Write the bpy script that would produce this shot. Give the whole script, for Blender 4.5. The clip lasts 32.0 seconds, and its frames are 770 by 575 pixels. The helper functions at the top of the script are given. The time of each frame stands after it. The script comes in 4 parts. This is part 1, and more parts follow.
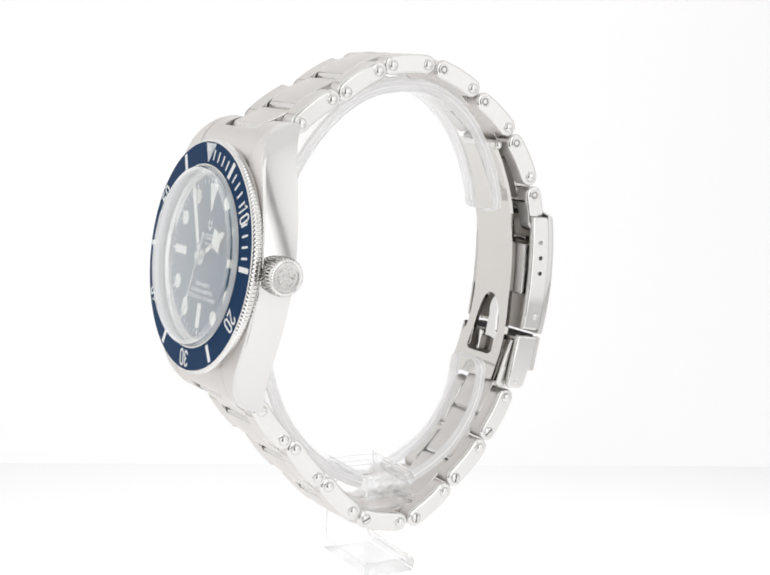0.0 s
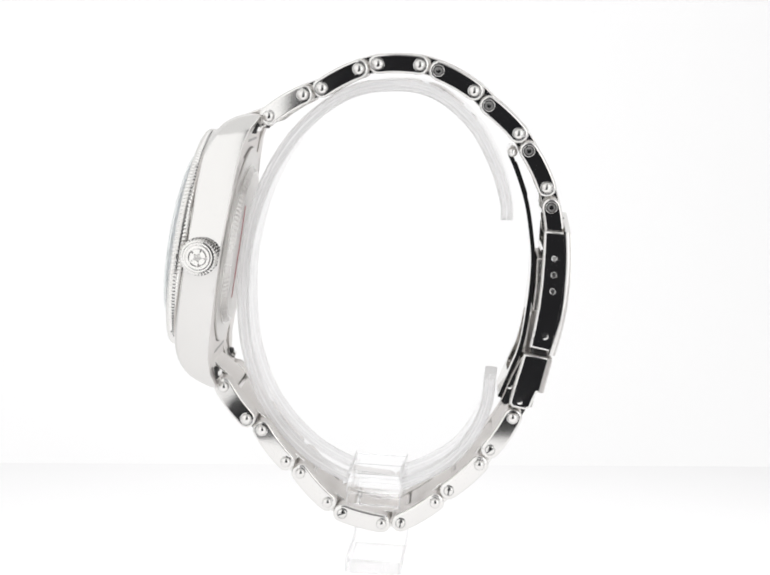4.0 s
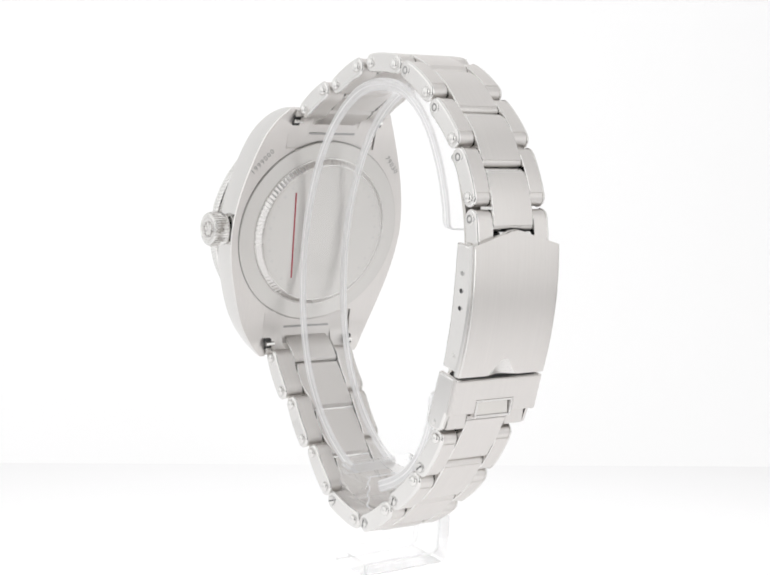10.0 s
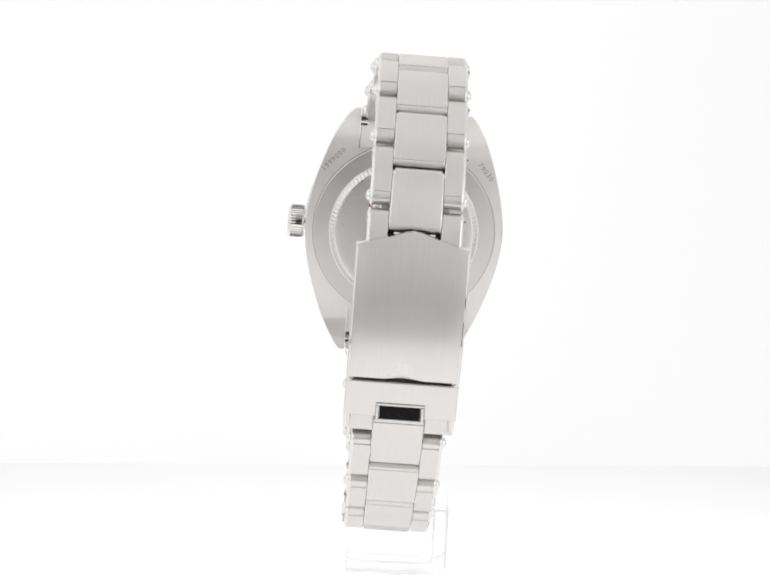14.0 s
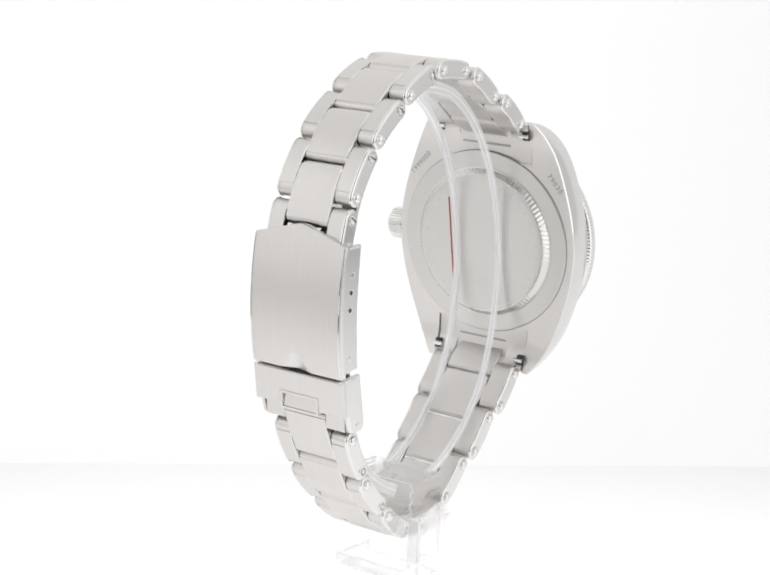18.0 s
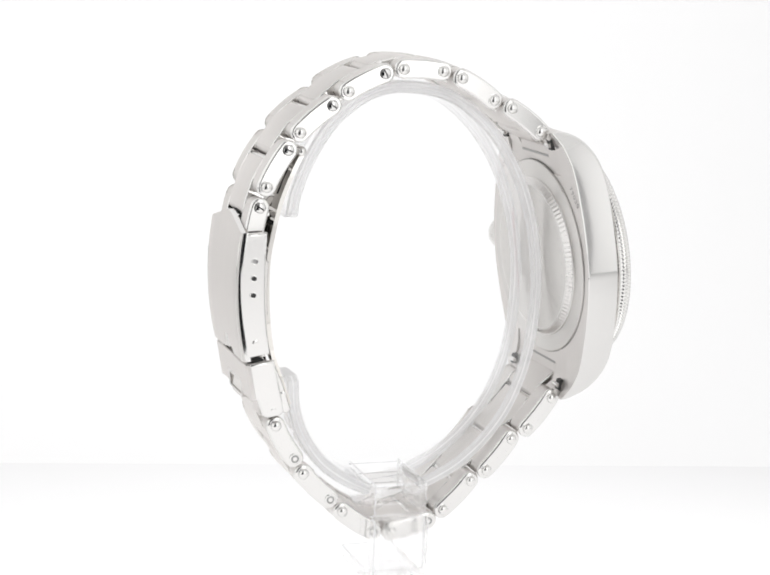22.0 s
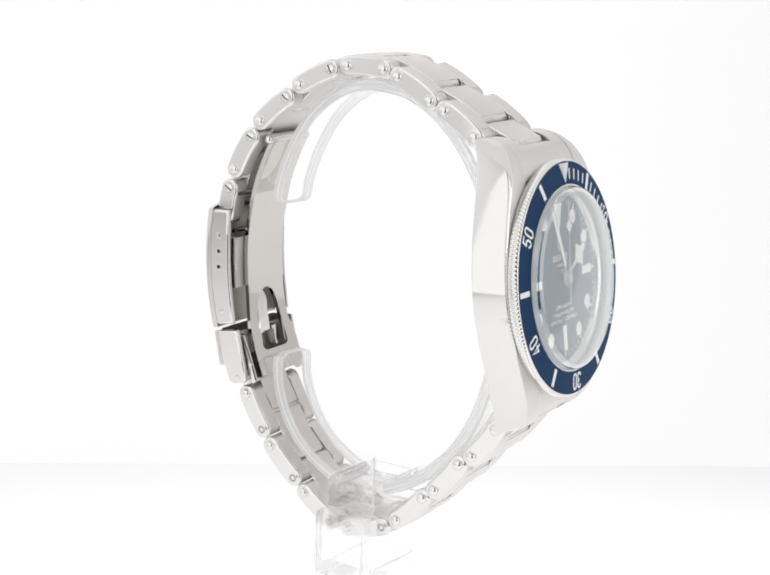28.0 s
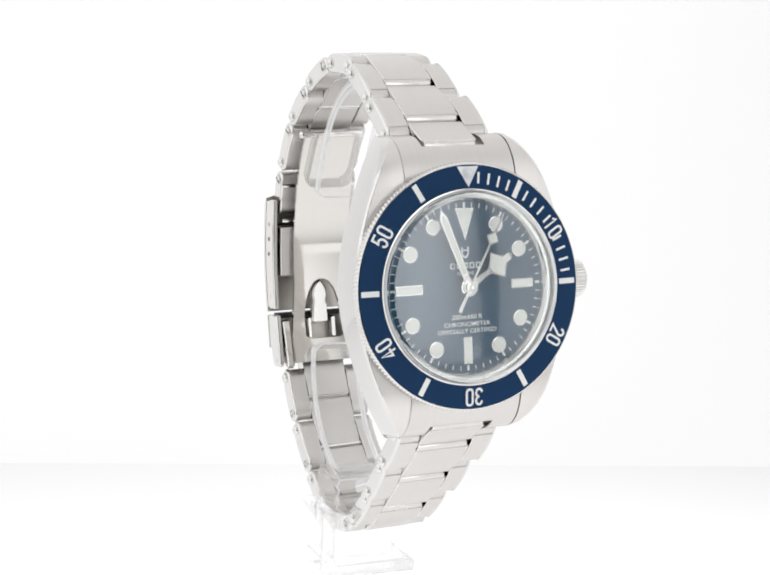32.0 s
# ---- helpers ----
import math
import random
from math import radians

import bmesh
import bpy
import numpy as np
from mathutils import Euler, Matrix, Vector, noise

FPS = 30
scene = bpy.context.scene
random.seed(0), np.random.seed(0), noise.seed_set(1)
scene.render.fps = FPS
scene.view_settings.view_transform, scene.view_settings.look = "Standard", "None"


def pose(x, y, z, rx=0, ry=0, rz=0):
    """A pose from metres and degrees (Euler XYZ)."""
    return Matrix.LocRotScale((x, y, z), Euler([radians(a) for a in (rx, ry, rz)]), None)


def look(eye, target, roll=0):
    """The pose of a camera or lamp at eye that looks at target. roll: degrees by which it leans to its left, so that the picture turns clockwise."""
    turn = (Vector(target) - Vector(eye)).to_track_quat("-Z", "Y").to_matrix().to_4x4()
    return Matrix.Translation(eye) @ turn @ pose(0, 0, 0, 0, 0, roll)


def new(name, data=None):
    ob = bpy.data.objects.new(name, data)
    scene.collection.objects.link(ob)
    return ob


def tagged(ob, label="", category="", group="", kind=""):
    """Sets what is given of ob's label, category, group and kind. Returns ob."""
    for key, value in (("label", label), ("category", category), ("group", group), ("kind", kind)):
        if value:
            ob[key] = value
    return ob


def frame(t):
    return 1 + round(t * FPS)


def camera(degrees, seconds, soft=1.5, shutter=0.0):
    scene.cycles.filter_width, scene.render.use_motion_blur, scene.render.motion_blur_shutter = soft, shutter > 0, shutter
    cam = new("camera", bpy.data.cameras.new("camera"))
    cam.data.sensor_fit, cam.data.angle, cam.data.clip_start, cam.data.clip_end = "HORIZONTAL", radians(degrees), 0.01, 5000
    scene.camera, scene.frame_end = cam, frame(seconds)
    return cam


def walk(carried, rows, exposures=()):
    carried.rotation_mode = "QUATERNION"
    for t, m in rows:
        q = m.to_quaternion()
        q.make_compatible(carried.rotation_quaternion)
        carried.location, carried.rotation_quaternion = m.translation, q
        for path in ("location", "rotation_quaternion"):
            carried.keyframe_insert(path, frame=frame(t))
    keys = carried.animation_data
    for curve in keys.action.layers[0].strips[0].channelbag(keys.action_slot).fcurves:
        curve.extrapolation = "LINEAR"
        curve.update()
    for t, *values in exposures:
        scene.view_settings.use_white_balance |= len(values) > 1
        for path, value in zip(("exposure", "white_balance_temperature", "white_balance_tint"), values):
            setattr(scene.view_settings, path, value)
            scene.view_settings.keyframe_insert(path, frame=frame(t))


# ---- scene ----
# camera: fixed on its tripod, looking down a little on the turning watch
MM = 0.001
cam = camera(26.92, 32.0, soft=2.0)
EYE = Vector((0.0, -0.28603, 0.10509))
AIM = EYE + Vector((math.sin(radians(-0.129)), math.cos(radians(-0.129)), -math.tan(radians(10.422)))) * 0.28
walk(cam, [(0.0, look(EYE, AIM, 2.735)), (32.0, look(EYE, AIM, 2.735))])

# ---- light: a white light tent, its diffuser panels glow ----
world = bpy.data.worlds.new("world")
world.use_nodes = True
world.node_tree.nodes["Background"].inputs["Color"].default_value = (0.02, 0.02, 0.022, 1)
world.node_tree.nodes["Background"].inputs["Strength"].default_value = 1.0
scene.world = world
scene.view_settings.exposure = 0.0
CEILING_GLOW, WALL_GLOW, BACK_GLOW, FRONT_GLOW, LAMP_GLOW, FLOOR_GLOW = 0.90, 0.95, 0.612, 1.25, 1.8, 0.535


# ---- materials ----
def material(name):
    m = bpy.data.materials.new(name)
    m.use_nodes = True
    nodes, links = m.node_tree.nodes, m.node_tree.links
    return m, nodes, links, nodes["Principled BSDF"]


def grain(nodes, links, scale, detail=3.0, rough=0.6):
    tc = nodes.new("ShaderNodeTexCoord")
    mp = nodes.new("ShaderNodeMapping")
    mp.inputs["Scale"].default_value = scale
    nz = nodes.new("ShaderNodeTexNoise")
    nz.inputs["Scale"].default_value = 1.0
    nz.inputs["Detail"].default_value = detail
    nz.inputs["Roughness"].default_value = rough
    links.new(tc.outputs["Object"], mp.inputs["Vector"])
    links.new(mp.outputs["Vector"], nz.inputs["Vector"])
    return nz


def ramp_value(nodes, links, src, lo, hi):
    r = nodes.new("ShaderNodeMapRange")
    r.inputs["From Min"].default_value, r.inputs["From Max"].default_value = 0.3, 0.7
    r.inputs["To Min"].default_value, r.inputs["To Max"].default_value = lo, hi
    links.new(src.outputs["Fac"], r.inputs["Value"])
    return r


def steel(name, color, rough, scale=None, bump=0.0, vary=0.05, smudge=0.03, brushed=0.0):
    """Stainless steel; scale is the stretched grain of its brushing, smudge the broad uneven wear."""
    m, nodes, links, b = material(name)
    b.inputs["Metallic"].default_value = 1.0
    mix = nodes.new("ShaderNodeMix")
    mix.data_type = "RGBA"
    mix.inputs["A"].default_value = (*[c * (1 - vary) for c in color], 1)
    mix.inputs["B"].default_value = (*[min(1, c * (1 + vary)) for c in color], 1)
    broad = grain(nodes, links, (160, 160, 160), 4)
    links.new(broad.outputs["Fac"], mix.inputs["Factor"])
    links.new(mix.outputs["Result"], b.inputs["Base Color"])
    r = ramp_value(nodes, links, broad, max(0.02, rough - smudge), rough + smudge)
    links.new(r.outputs["Result"], b.inputs["Roughness"])
    if brushed:
        across = nodes.new("ShaderNodeCombineXYZ")
        across.inputs["X"].default_value = 1.0
        turn = nodes.new("ShaderNodeVectorTransform")
        turn.vector_type, turn.convert_from, turn.convert_to = "VECTOR", "OBJECT", "WORLD"
        links.new(across.outputs["Vector"], turn.inputs["Vector"])
        links.new(turn.outputs["Vector"], b.inputs["Tangent"])
        b.inputs["Anisotropic"].default_value = brushed
    if scale:
        fine = grain(nodes, links, scale, 2, 0.7)
        tone = ramp_value(nodes, links, fine, 1 - bump, 1 + bump)
        mul = nodes.new("ShaderNodeVectorMath")
        mul.operation = "SCALE"
        links.new(mix.outputs["Result"], mul.inputs[0])
        links.new(tone.outputs["Result"], mul.inputs["Scale"])
        links.new(mul.outputs["Vector"], b.inputs["Base Color"])
        gloss = nodes.new("ShaderNodeMath")
        gloss.operation = "MULTIPLY"
        links.new(r.outputs["Result"], gloss.inputs[0])
        links.new(tone.outputs["Result"], gloss.inputs[1])
        links.new(gloss.outputs["Value"], b.inputs["Roughness"])
    return m


def plain(name, color, rough, vary=0.04, scale=300.0, metal=0.0, coat=0.0, spec=0.5):
    m, nodes, links, b = material(name)
    nz = grain(nodes, links, (scale, scale, scale), 3)
    mix = nodes.new("ShaderNodeMix")
    mix.data_type = "RGBA"
    mix.inputs["A"].default_value = (*[c * (1 - vary) for c in color], 1)
    mix.inputs["B"].default_value = (*[min(1, c * (1 + vary)) for c in color], 1)
    links.new(nz.outputs["Fac"], mix.inputs["Factor"])
    links.new(mix.outputs["Result"], b.inputs["Base Color"])
    b.inputs["Roughness"].default_value = rough
    b.inputs["Metallic"].default_value = metal
    b.inputs["Coat Weight"].default_value = coat
    b.inputs["Specular IOR Level"].default_value = spec
    return m


def clear(name, ior, tint, rough=0.0, solid=1.0):
    m, _, _, b = material(name)
    b.inputs["Base Color"].default_value = (*tint, 1)
    b.inputs["Transmission Weight"].default_value = 1.0
    b.inputs["Roughness"].default_value = rough
    b.inputs["IOR"].default_value = ior
    b.inputs["Alpha"].default_value = solid
    return m


def coated(name, ior, rough=0.015, tint=(1, 1, 1), falloff=3.2):
    """Flat glass with one reflecting face: what is not mirrored passes straight through."""
    m, nodes, links, b = material(name)
    nodes.remove(b)
    mix, see, shine, fres = (nodes.new("ShaderNode" + k) for k in ("MixShader", "BsdfTransparent", "BsdfGlossy", "LayerWeight"))
    shine.inputs["Roughness"].default_value = rough
    shine.inputs["Color"].default_value = (*tint, 1)
    base = ((ior - 1) / (ior + 1)) ** 2
    fres.inputs["Blend"].default_value = 0.5
    power, part_of = nodes.new("ShaderNodeMath"), nodes.new("ShaderNodeMath")
    power.operation, part_of.operation = "POWER", "MULTIPLY_ADD"
    power.inputs[1].default_value = falloff
    part_of.inputs[1].default_value, part_of.inputs[2].default_value = 1 - base, base
    links.new(fres.outputs["Facing"], power.inputs[0])
    links.new(power.outputs["Value"], part_of.inputs[0])
    links.new(part_of.outputs["Value"], mix.inputs["Fac"])
    links.new(see.outputs["BSDF"], mix.inputs[1])
    links.new(shine.outputs["BSDF"], mix.inputs[2])
    links.new(mix.outputs["Shader"], nodes["Material Output"].inputs["Surface"])
    return m


def frosted(name, cover, tint=(0.98, 0.98, 0.985)):
    """A whitened acrylic or crystal edge, in place of light caught inside: it scatters part of the light and lets the
    rest through.
    """
    m, nodes, links, b = material(name)
    nodes.remove(b)
    mix, both, see, near, far = (nodes.new("ShaderNode" + k) for k in ("MixShader", "MixShader", "BsdfTransparent", "BsdfDiffuse", "BsdfTranslucent"))
    for k in (near, far):
        k.inputs["Color"].default_value = (*tint, 1)
    mix.inputs["Fac"].default_value, both.inputs["Fac"].default_value = cover, 0.5
    links.new(near.outputs["BSDF"], both.inputs[1])
    links.new(far.outputs["BSDF"], both.inputs[2])
    links.new(see.outputs["BSDF"], mix.inputs[1])
    links.new(both.outputs["Shader"], mix.inputs[2])
    links.new(mix.outputs["Shader"], nodes["Material Output"].inputs["Surface"])
    return m


def see_through(name, tint):
    m, nodes, links, b = material(name)
    nodes.remove(b)
    see = nodes.new("ShaderNodeBsdfTransparent")
    see.inputs["Color"].default_value = (*tint, 1)
    links.new(see.outputs["BSDF"], nodes["Material Output"].inputs["Surface"])
    return m


def glow(name, color, strength, base=0.04):
    m, _, _, b = material(name)
    b.inputs["Base Color"].default_value = (base, base, base, 1)
    b.inputs["Roughness"].default_value = 1.0
    b.inputs["Specular IOR Level"].default_value = 0.0
    b.inputs["Emission Color"].default_value = (*color, 1)
    b.inputs["Emission Strength"].default_value = strength
    return m


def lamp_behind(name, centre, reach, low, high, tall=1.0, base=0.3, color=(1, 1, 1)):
    """Diffuser cloth with its light painted in as emission: brightest at the centre, fading away over its reach
    (metres).
    """
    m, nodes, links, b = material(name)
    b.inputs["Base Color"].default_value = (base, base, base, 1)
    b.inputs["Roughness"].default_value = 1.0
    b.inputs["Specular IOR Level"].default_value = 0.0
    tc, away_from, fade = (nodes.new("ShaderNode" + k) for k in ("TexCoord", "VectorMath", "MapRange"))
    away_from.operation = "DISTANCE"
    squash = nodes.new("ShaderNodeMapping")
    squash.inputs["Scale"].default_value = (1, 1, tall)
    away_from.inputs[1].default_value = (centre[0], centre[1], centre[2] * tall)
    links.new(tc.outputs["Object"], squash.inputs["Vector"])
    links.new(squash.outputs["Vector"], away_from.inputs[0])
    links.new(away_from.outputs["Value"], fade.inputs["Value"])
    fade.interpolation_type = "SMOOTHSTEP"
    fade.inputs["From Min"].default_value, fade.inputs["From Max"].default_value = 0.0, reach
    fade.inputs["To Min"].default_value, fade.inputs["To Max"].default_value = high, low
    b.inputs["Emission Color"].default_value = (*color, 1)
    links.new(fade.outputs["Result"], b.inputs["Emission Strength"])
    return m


STEEL = (0.725, 0.70, 0.68)
BRUSHED = steel("brushed_steel", STEEL, 0.42, (11000, 110, 110), 0.028, 0.035, 0.03, 0.86)
BRUSHED_FINE = steel("brushed_case_steel", STEEL, 0.36, (11000, 200, 110), 0.025, 0.03, 0.02, 0.75)
FLANK = steel("polished_flank_steel", (0.72, 0.71, 0.695), 0.085, None, 0, 0.02, 0.02)
POLISHED = steel("polished_steel", (0.76, 0.75, 0.735), 0.07, None, 0, 0.03, 0.025)
SATIN = steel("satin_steel", (0.69, 0.675, 0.66), 0.26, None, 0, 0.03, 0.025)
INNER = steel("inner_satin_steel", (0.60, 0.58, 0.56), 0.34, (8000, 90, 90), 0.05, 0.04, 0.03, 0.6)
# Browner, darker steel stands in for the shade inside the closed clasp.
SHADED_INSIDE = steel("shade_darkened_inner_steel", (0.56, 0.53, 0.495), 0.4, (8000, 90, 90), 0.05, 0.05, 0.03)
BACK_SATIN = steel("satin_case_back_steel", (0.64, 0.625, 0.605), 0.33, None, 0, 0.03, 0.02)
BLADE = steel("polished_blade_steel", (0.68, 0.66, 0.63), 0.05, (9000, 60, 60), 0.012, 0.02, 0.015)
BLUE_INSERT = plain("blue_aluminium_insert", (0.011, 0.039, 0.100), 0.5, 0.06, 400, 0.0, 0.0, 0.06)
BLUE_DIAL = plain("blue_matt_dial", (0.012, 0.078, 0.145), 0.5, 0.08, 2500, 0.0, 0.0, 0.2)
WHITE_PRINT = plain("white_print", (0.82, 0.83, 0.82), 0.5, 0.02)
LUME = plain("pale_lume", (0.88, 0.89, 0.84), 0.6, 0.03, 2000)
SILVER_PRINT = plain("silver_print", (0.70, 0.72, 0.74), 0.35, 0.03, 500, 0.3)
DARK_ENGRAVED = plain("dark_engraving", (0.26, 0.255, 0.25), 0.5, 0.05)
FAINT_ENGRAVED = plain("faint_engraving", (0.60, 0.59, 0.575), 0.3, 0.05, 300, 1.0)
GROOVE = plain("grey_groove", (0.38, 0.375, 0.37), 0.45, 0.04, 300.0, 0.7)
# Near-black that stands in for the shade in slots, holes and gaps.
SHADE_BLACK = plain("near_black_shade", (0.03, 0.03, 0.03), 0.6)
RED_LINE = plain("red_line", (0.38, 0.015, 0.035), 0.4)
CRYSTAL_FACE = coated("sapphire_crystal_face", 2.2, 0.06, (0.985, 0.99, 0.992), 1.8)
CRYSTAL_BACK = see_through("sapphire_crystal_coated_back", (0.97, 0.985, 0.98))
# White scattering replaces the bright surroundings refracted in the crystal's wall.
SAPPHIRE = frosted("sapphire_crystal_wall", 0.8)
ACRYLIC = clear("clear_acrylic", 1.2, (1.0, 1.0, 1.0), 0.05, 0.5)
CLEAR_SHEET = coated("clear_acrylic_sheet", 1.4, 0.04, (1, 1, 1), 5.0)
# White is put into the edges for the light piped inside the acrylic.
WHITE_EDGE = frosted("bright_acrylic_edge", 0.92)
CUT_EDGE = frosted("cut_acrylic_edge", 0.7)
CRYSTAL_EDGE = coated("bevelled_crystal_edge", 3.4, 0.1, (1, 1, 1), 1.5)

# ---- mesh helpers; all watch parts are drawn in millimetres in the watch's own space:
# x to three o'clock, y from the dial to the clasp, z to twelve o'clock ----


def part(name, bm, mats, parent, label="", sharp=35.0):
    me = bpy.data.meshes.new(name)
    bmesh.ops.recalc_face_normals(bm, faces=bm.faces)
    bm.to_mesh(me)
    bm.free()
    me.transform(Matrix.Scale(MM, 4))
    for mat in (mats if isinstance(mats, (list, tuple)) else [mats]):
        me.materials.append(mat)
    me.polygons.foreach_set("use_smooth", [True] * len(me.polygons))
    me.set_sharp_from_angle(angle=radians(sharp))
    # broad flat ends keep a crisp border
    broad = {key for pl in me.polygons if len(pl.vertices) > 6 for key in pl.edge_keys}
    for e in me.edges:
        if e.key in broad:
            e.use_edge_sharp = True
    ob = new(name, me)
    if parent:
        ob.parent = parent
    if label:
        tagged(ob, label)
    return ob


def inset(poly, d):
    """The polygon (counter-clockwise or not) drawn in by d."""
    n = len(poly)
    area = sum(poly[i][0] * poly[(i + 1) % n][1] - poly[(i + 1) % n][0] * poly[i][1] for i in range(n))
    s = 1 if area > 0 else -1
    out = []
    for i in range(n):
        p, q, r = Vector(poly[i - 1]), Vector(poly[i]), Vector(poly[(i + 1) % n])
        e1, e2 = (q - p).normalized(), (r - q).normalized()
        n1, n2 = Vector((-e1.y, e1.x)) * s, Vector((-e2.y, e2.x)) * s
        k = n1 + n2
        k = k / max(0.35, k.length_squared / 2) if k.length > 1e-6 else n1
        out.append((q.x + k.x * d, q.y + k.y * d))
    return out


def slab(bm, poly, x0, x1, c0=0.0, c1=0.0, place=lambda x, p: (x, p[0], p[1]), ends=1, soft=1):
    """An outline in (y, z) drawn out along x from x0 to x1, with chamfers c0 and c1; slot 0 round it, slot 1 on its ends."""
    rings, way = [], math.copysign(1, x1 - x0)
    bend = [radians(90 * k / soft) for k in range(soft + 1)] if soft > 1 else [0.0, radians(90)]
    if c0:
        rings += [(x0 + way * c0 * (1 - math.sin(g)), inset(poly, c0 * (1 - math.cos(g))) if g else poly, 1) for g in reversed(bend)]
        rings[-1] = (*rings[-1][:2], 0)
    else:
        rings.append((x0, poly, 0))
    if c1:
        rings += [(x1 - way * c1 * (1 - math.sin(g)), inset(poly, c1 * (1 - math.cos(g))) if g else poly, 1) for g in bend]
    else:
        rings.append((x1, poly, 1))
    vs = [[bm.verts.new(place(x, p)) for p in pts] for x, pts, _ in rings]
    n = len(poly)
    for k in range(len(vs) - 1):
        for i in range(n):
            f = bm.faces.new((vs[k][i], vs[k][(i + 1) % n], vs[k + 1][(i + 1) % n], vs[k + 1][i]))
            f.material_index = rings[k][2]
    for ring in (vs[0], vs[-1]):
        f = bm.faces.new(ring)
        f.material_index = ends
    return bm


def slab_y(bm, poly, y0, y1, c0=0.0, c1=0.0, ends=1):
    """An outline in (x, z) drawn out along y."""
    return slab(bm, poly, y0, y1, c0, c1, lambda y, p: (p[0], y, p[1]), ends)


def lathe(bm, profile, n, centre=(0, 0, 0), axis="y", slots=None, closed=False, period=4):
    """profile: (radius, height) or (radius, height, tooth depth); toothed rings step in on half of each period."""
    rows = []
    for pt in profile:
        r, hgt, k = (*pt, 0.0)[:3]
        row = []
        for i in range(n):
            a = math.tau * i / n
            rr = r - (k if (i % period) >= period // 2 else 0)
            s, c = rr * math.sin(a), rr * math.cos(a)
            v = (s, hgt, c) if axis == "y" else (hgt, s, c)
            row.append(bm.verts.new((v[0] + centre[0], v[1] + centre[1], v[2] + centre[2])))
        rows.append(row)
    pairs = list(zip(rows, rows[1:])) + ([(rows[-1], rows[0])] if closed else [])
    for k, (p, q) in enumerate(pairs):
        for i in range(n):
            j = (i + 1) % n
            f = bm.faces.new((p[i], p[j], q[j], q[i]))
            f.material_index = slots[k] if slots else 0
    if not closed:
        for row in (rows[0], rows[-1]):
            bm.faces.new(row)
    return bm


def tube(bm, path, r, n=8):
    """A round rod along a path of points, with flat ends."""
    rows = []
    for i, p in enumerate(path):
        p = Vector(p)
        t = (Vector(path[min(i + 1, len(path) - 1)]) - Vector(path[max(i - 1, 0)])).normalized()
        u = t.orthogonal().normalized() if i == 0 else (u - t * u.dot(t)).normalized()
        w = t.cross(u)
        rows.append([bm.verts.new(p + (u * math.cos(math.tau * k / n) + w * math.sin(math.tau * k / n)) * r) for k in range(n)])
    for a, b in zip(rows, rows[1:]):
        for k in range(n):
            bm.faces.new((a[k], a[(k + 1) % n], b[(k + 1) % n], b[k]))
    bm.faces.new(rows[0])
    bm.faces.new(rows[-1])
    return bm


def lettering(bm, text, size, origin, right, up, normal, extrude=0.03, squeeze=1.0, spacing=1.0, bold=0.0):
    """Text of the built-in font, centred on origin; size is the height of the capitals in millimetres."""
    cu = bpy.data.curves.new("lettering", "FONT")
    cu.body, cu.size, cu.align_x, cu.align_y = text, 1.0, "CENTER", "CENTER"
    cu.space_character = spacing
    cu.offset = bold
    cu.resolution_u = 3
    ob = bpy.data.objects.new("lettering", cu)
    scene.collection.objects.link(ob)
    me = bpy.data.meshes.new_from_object(ob.evaluated_get(bpy.context.evaluated_depsgraph_get()))
    bpy.data.objects.remove(ob)
    bpy.data.curves.remove(cu)
    ys = [v.co.y for v in me.vertices]
    mid, k = (max(ys) + min(ys)) / 2, size / max(1e-6, max(ys) - min(ys))
    right, up, normal = Vector(right), Vector(up), Vector(normal)
    base = [Vector(origin) + right * (v.co.x * k * squeeze) + up * ((v.co.y - mid) * k) for v in me.vertices]
    top = [bm.verts.new(p + normal * extrude) for p in base]
    for pl in me.polygons:
        try:
            bm.faces.new([top[i] for i in pl.vertices])
        except ValueError:
            pass
    bpy.data.meshes.remove(me)
    return bm


def round_rect(x0, z0, x1, z1, r, n=4):
    pts = []
    for cx, cz, a0 in ((x1 - r, z1 - r, 0), (x0 + r, z1 - r, 90), (x0 + r, z0 + r, 180), (x1 - r, z0 + r, 270)):
        for k in range(n + 1):
            a = radians(a0 + 90 * k / n)
            pts.append((cx + r * math.cos(a), cz + r * math.sin(a)))
    return pts


def spline(points, n):
    """A smooth line through the points, n steps between two."""
    out = []
    for i in range(len(points) - 1):
        p0, p1, p2, p3 = (Vector(points[max(0, min(len(points) - 1, i + k))]) for k in (-1, 0, 1, 2))
        for k in range(n):
            t = k / n
            out.append(0.5 * ((2 * p1) + (p2 - p0) * t + (2 * p0 - 5 * p1 + 4 * p2 - p3) * t * t + (3 * p1 - p0 - 3 * p2 + p3) * t ** 3))
    out.append(Vector(points[-1]))
    return out


def at(points, z):
    """Straight interpolation in a table of (z, value)."""
    z = max(points[0][0], min(points[-1][0], z))
    for (a, u), (b, v) in zip(points, points[1:]):
        if z <= b:
            return u + (v - u) * (z - a) / (b - a)
    return points[-1][1]


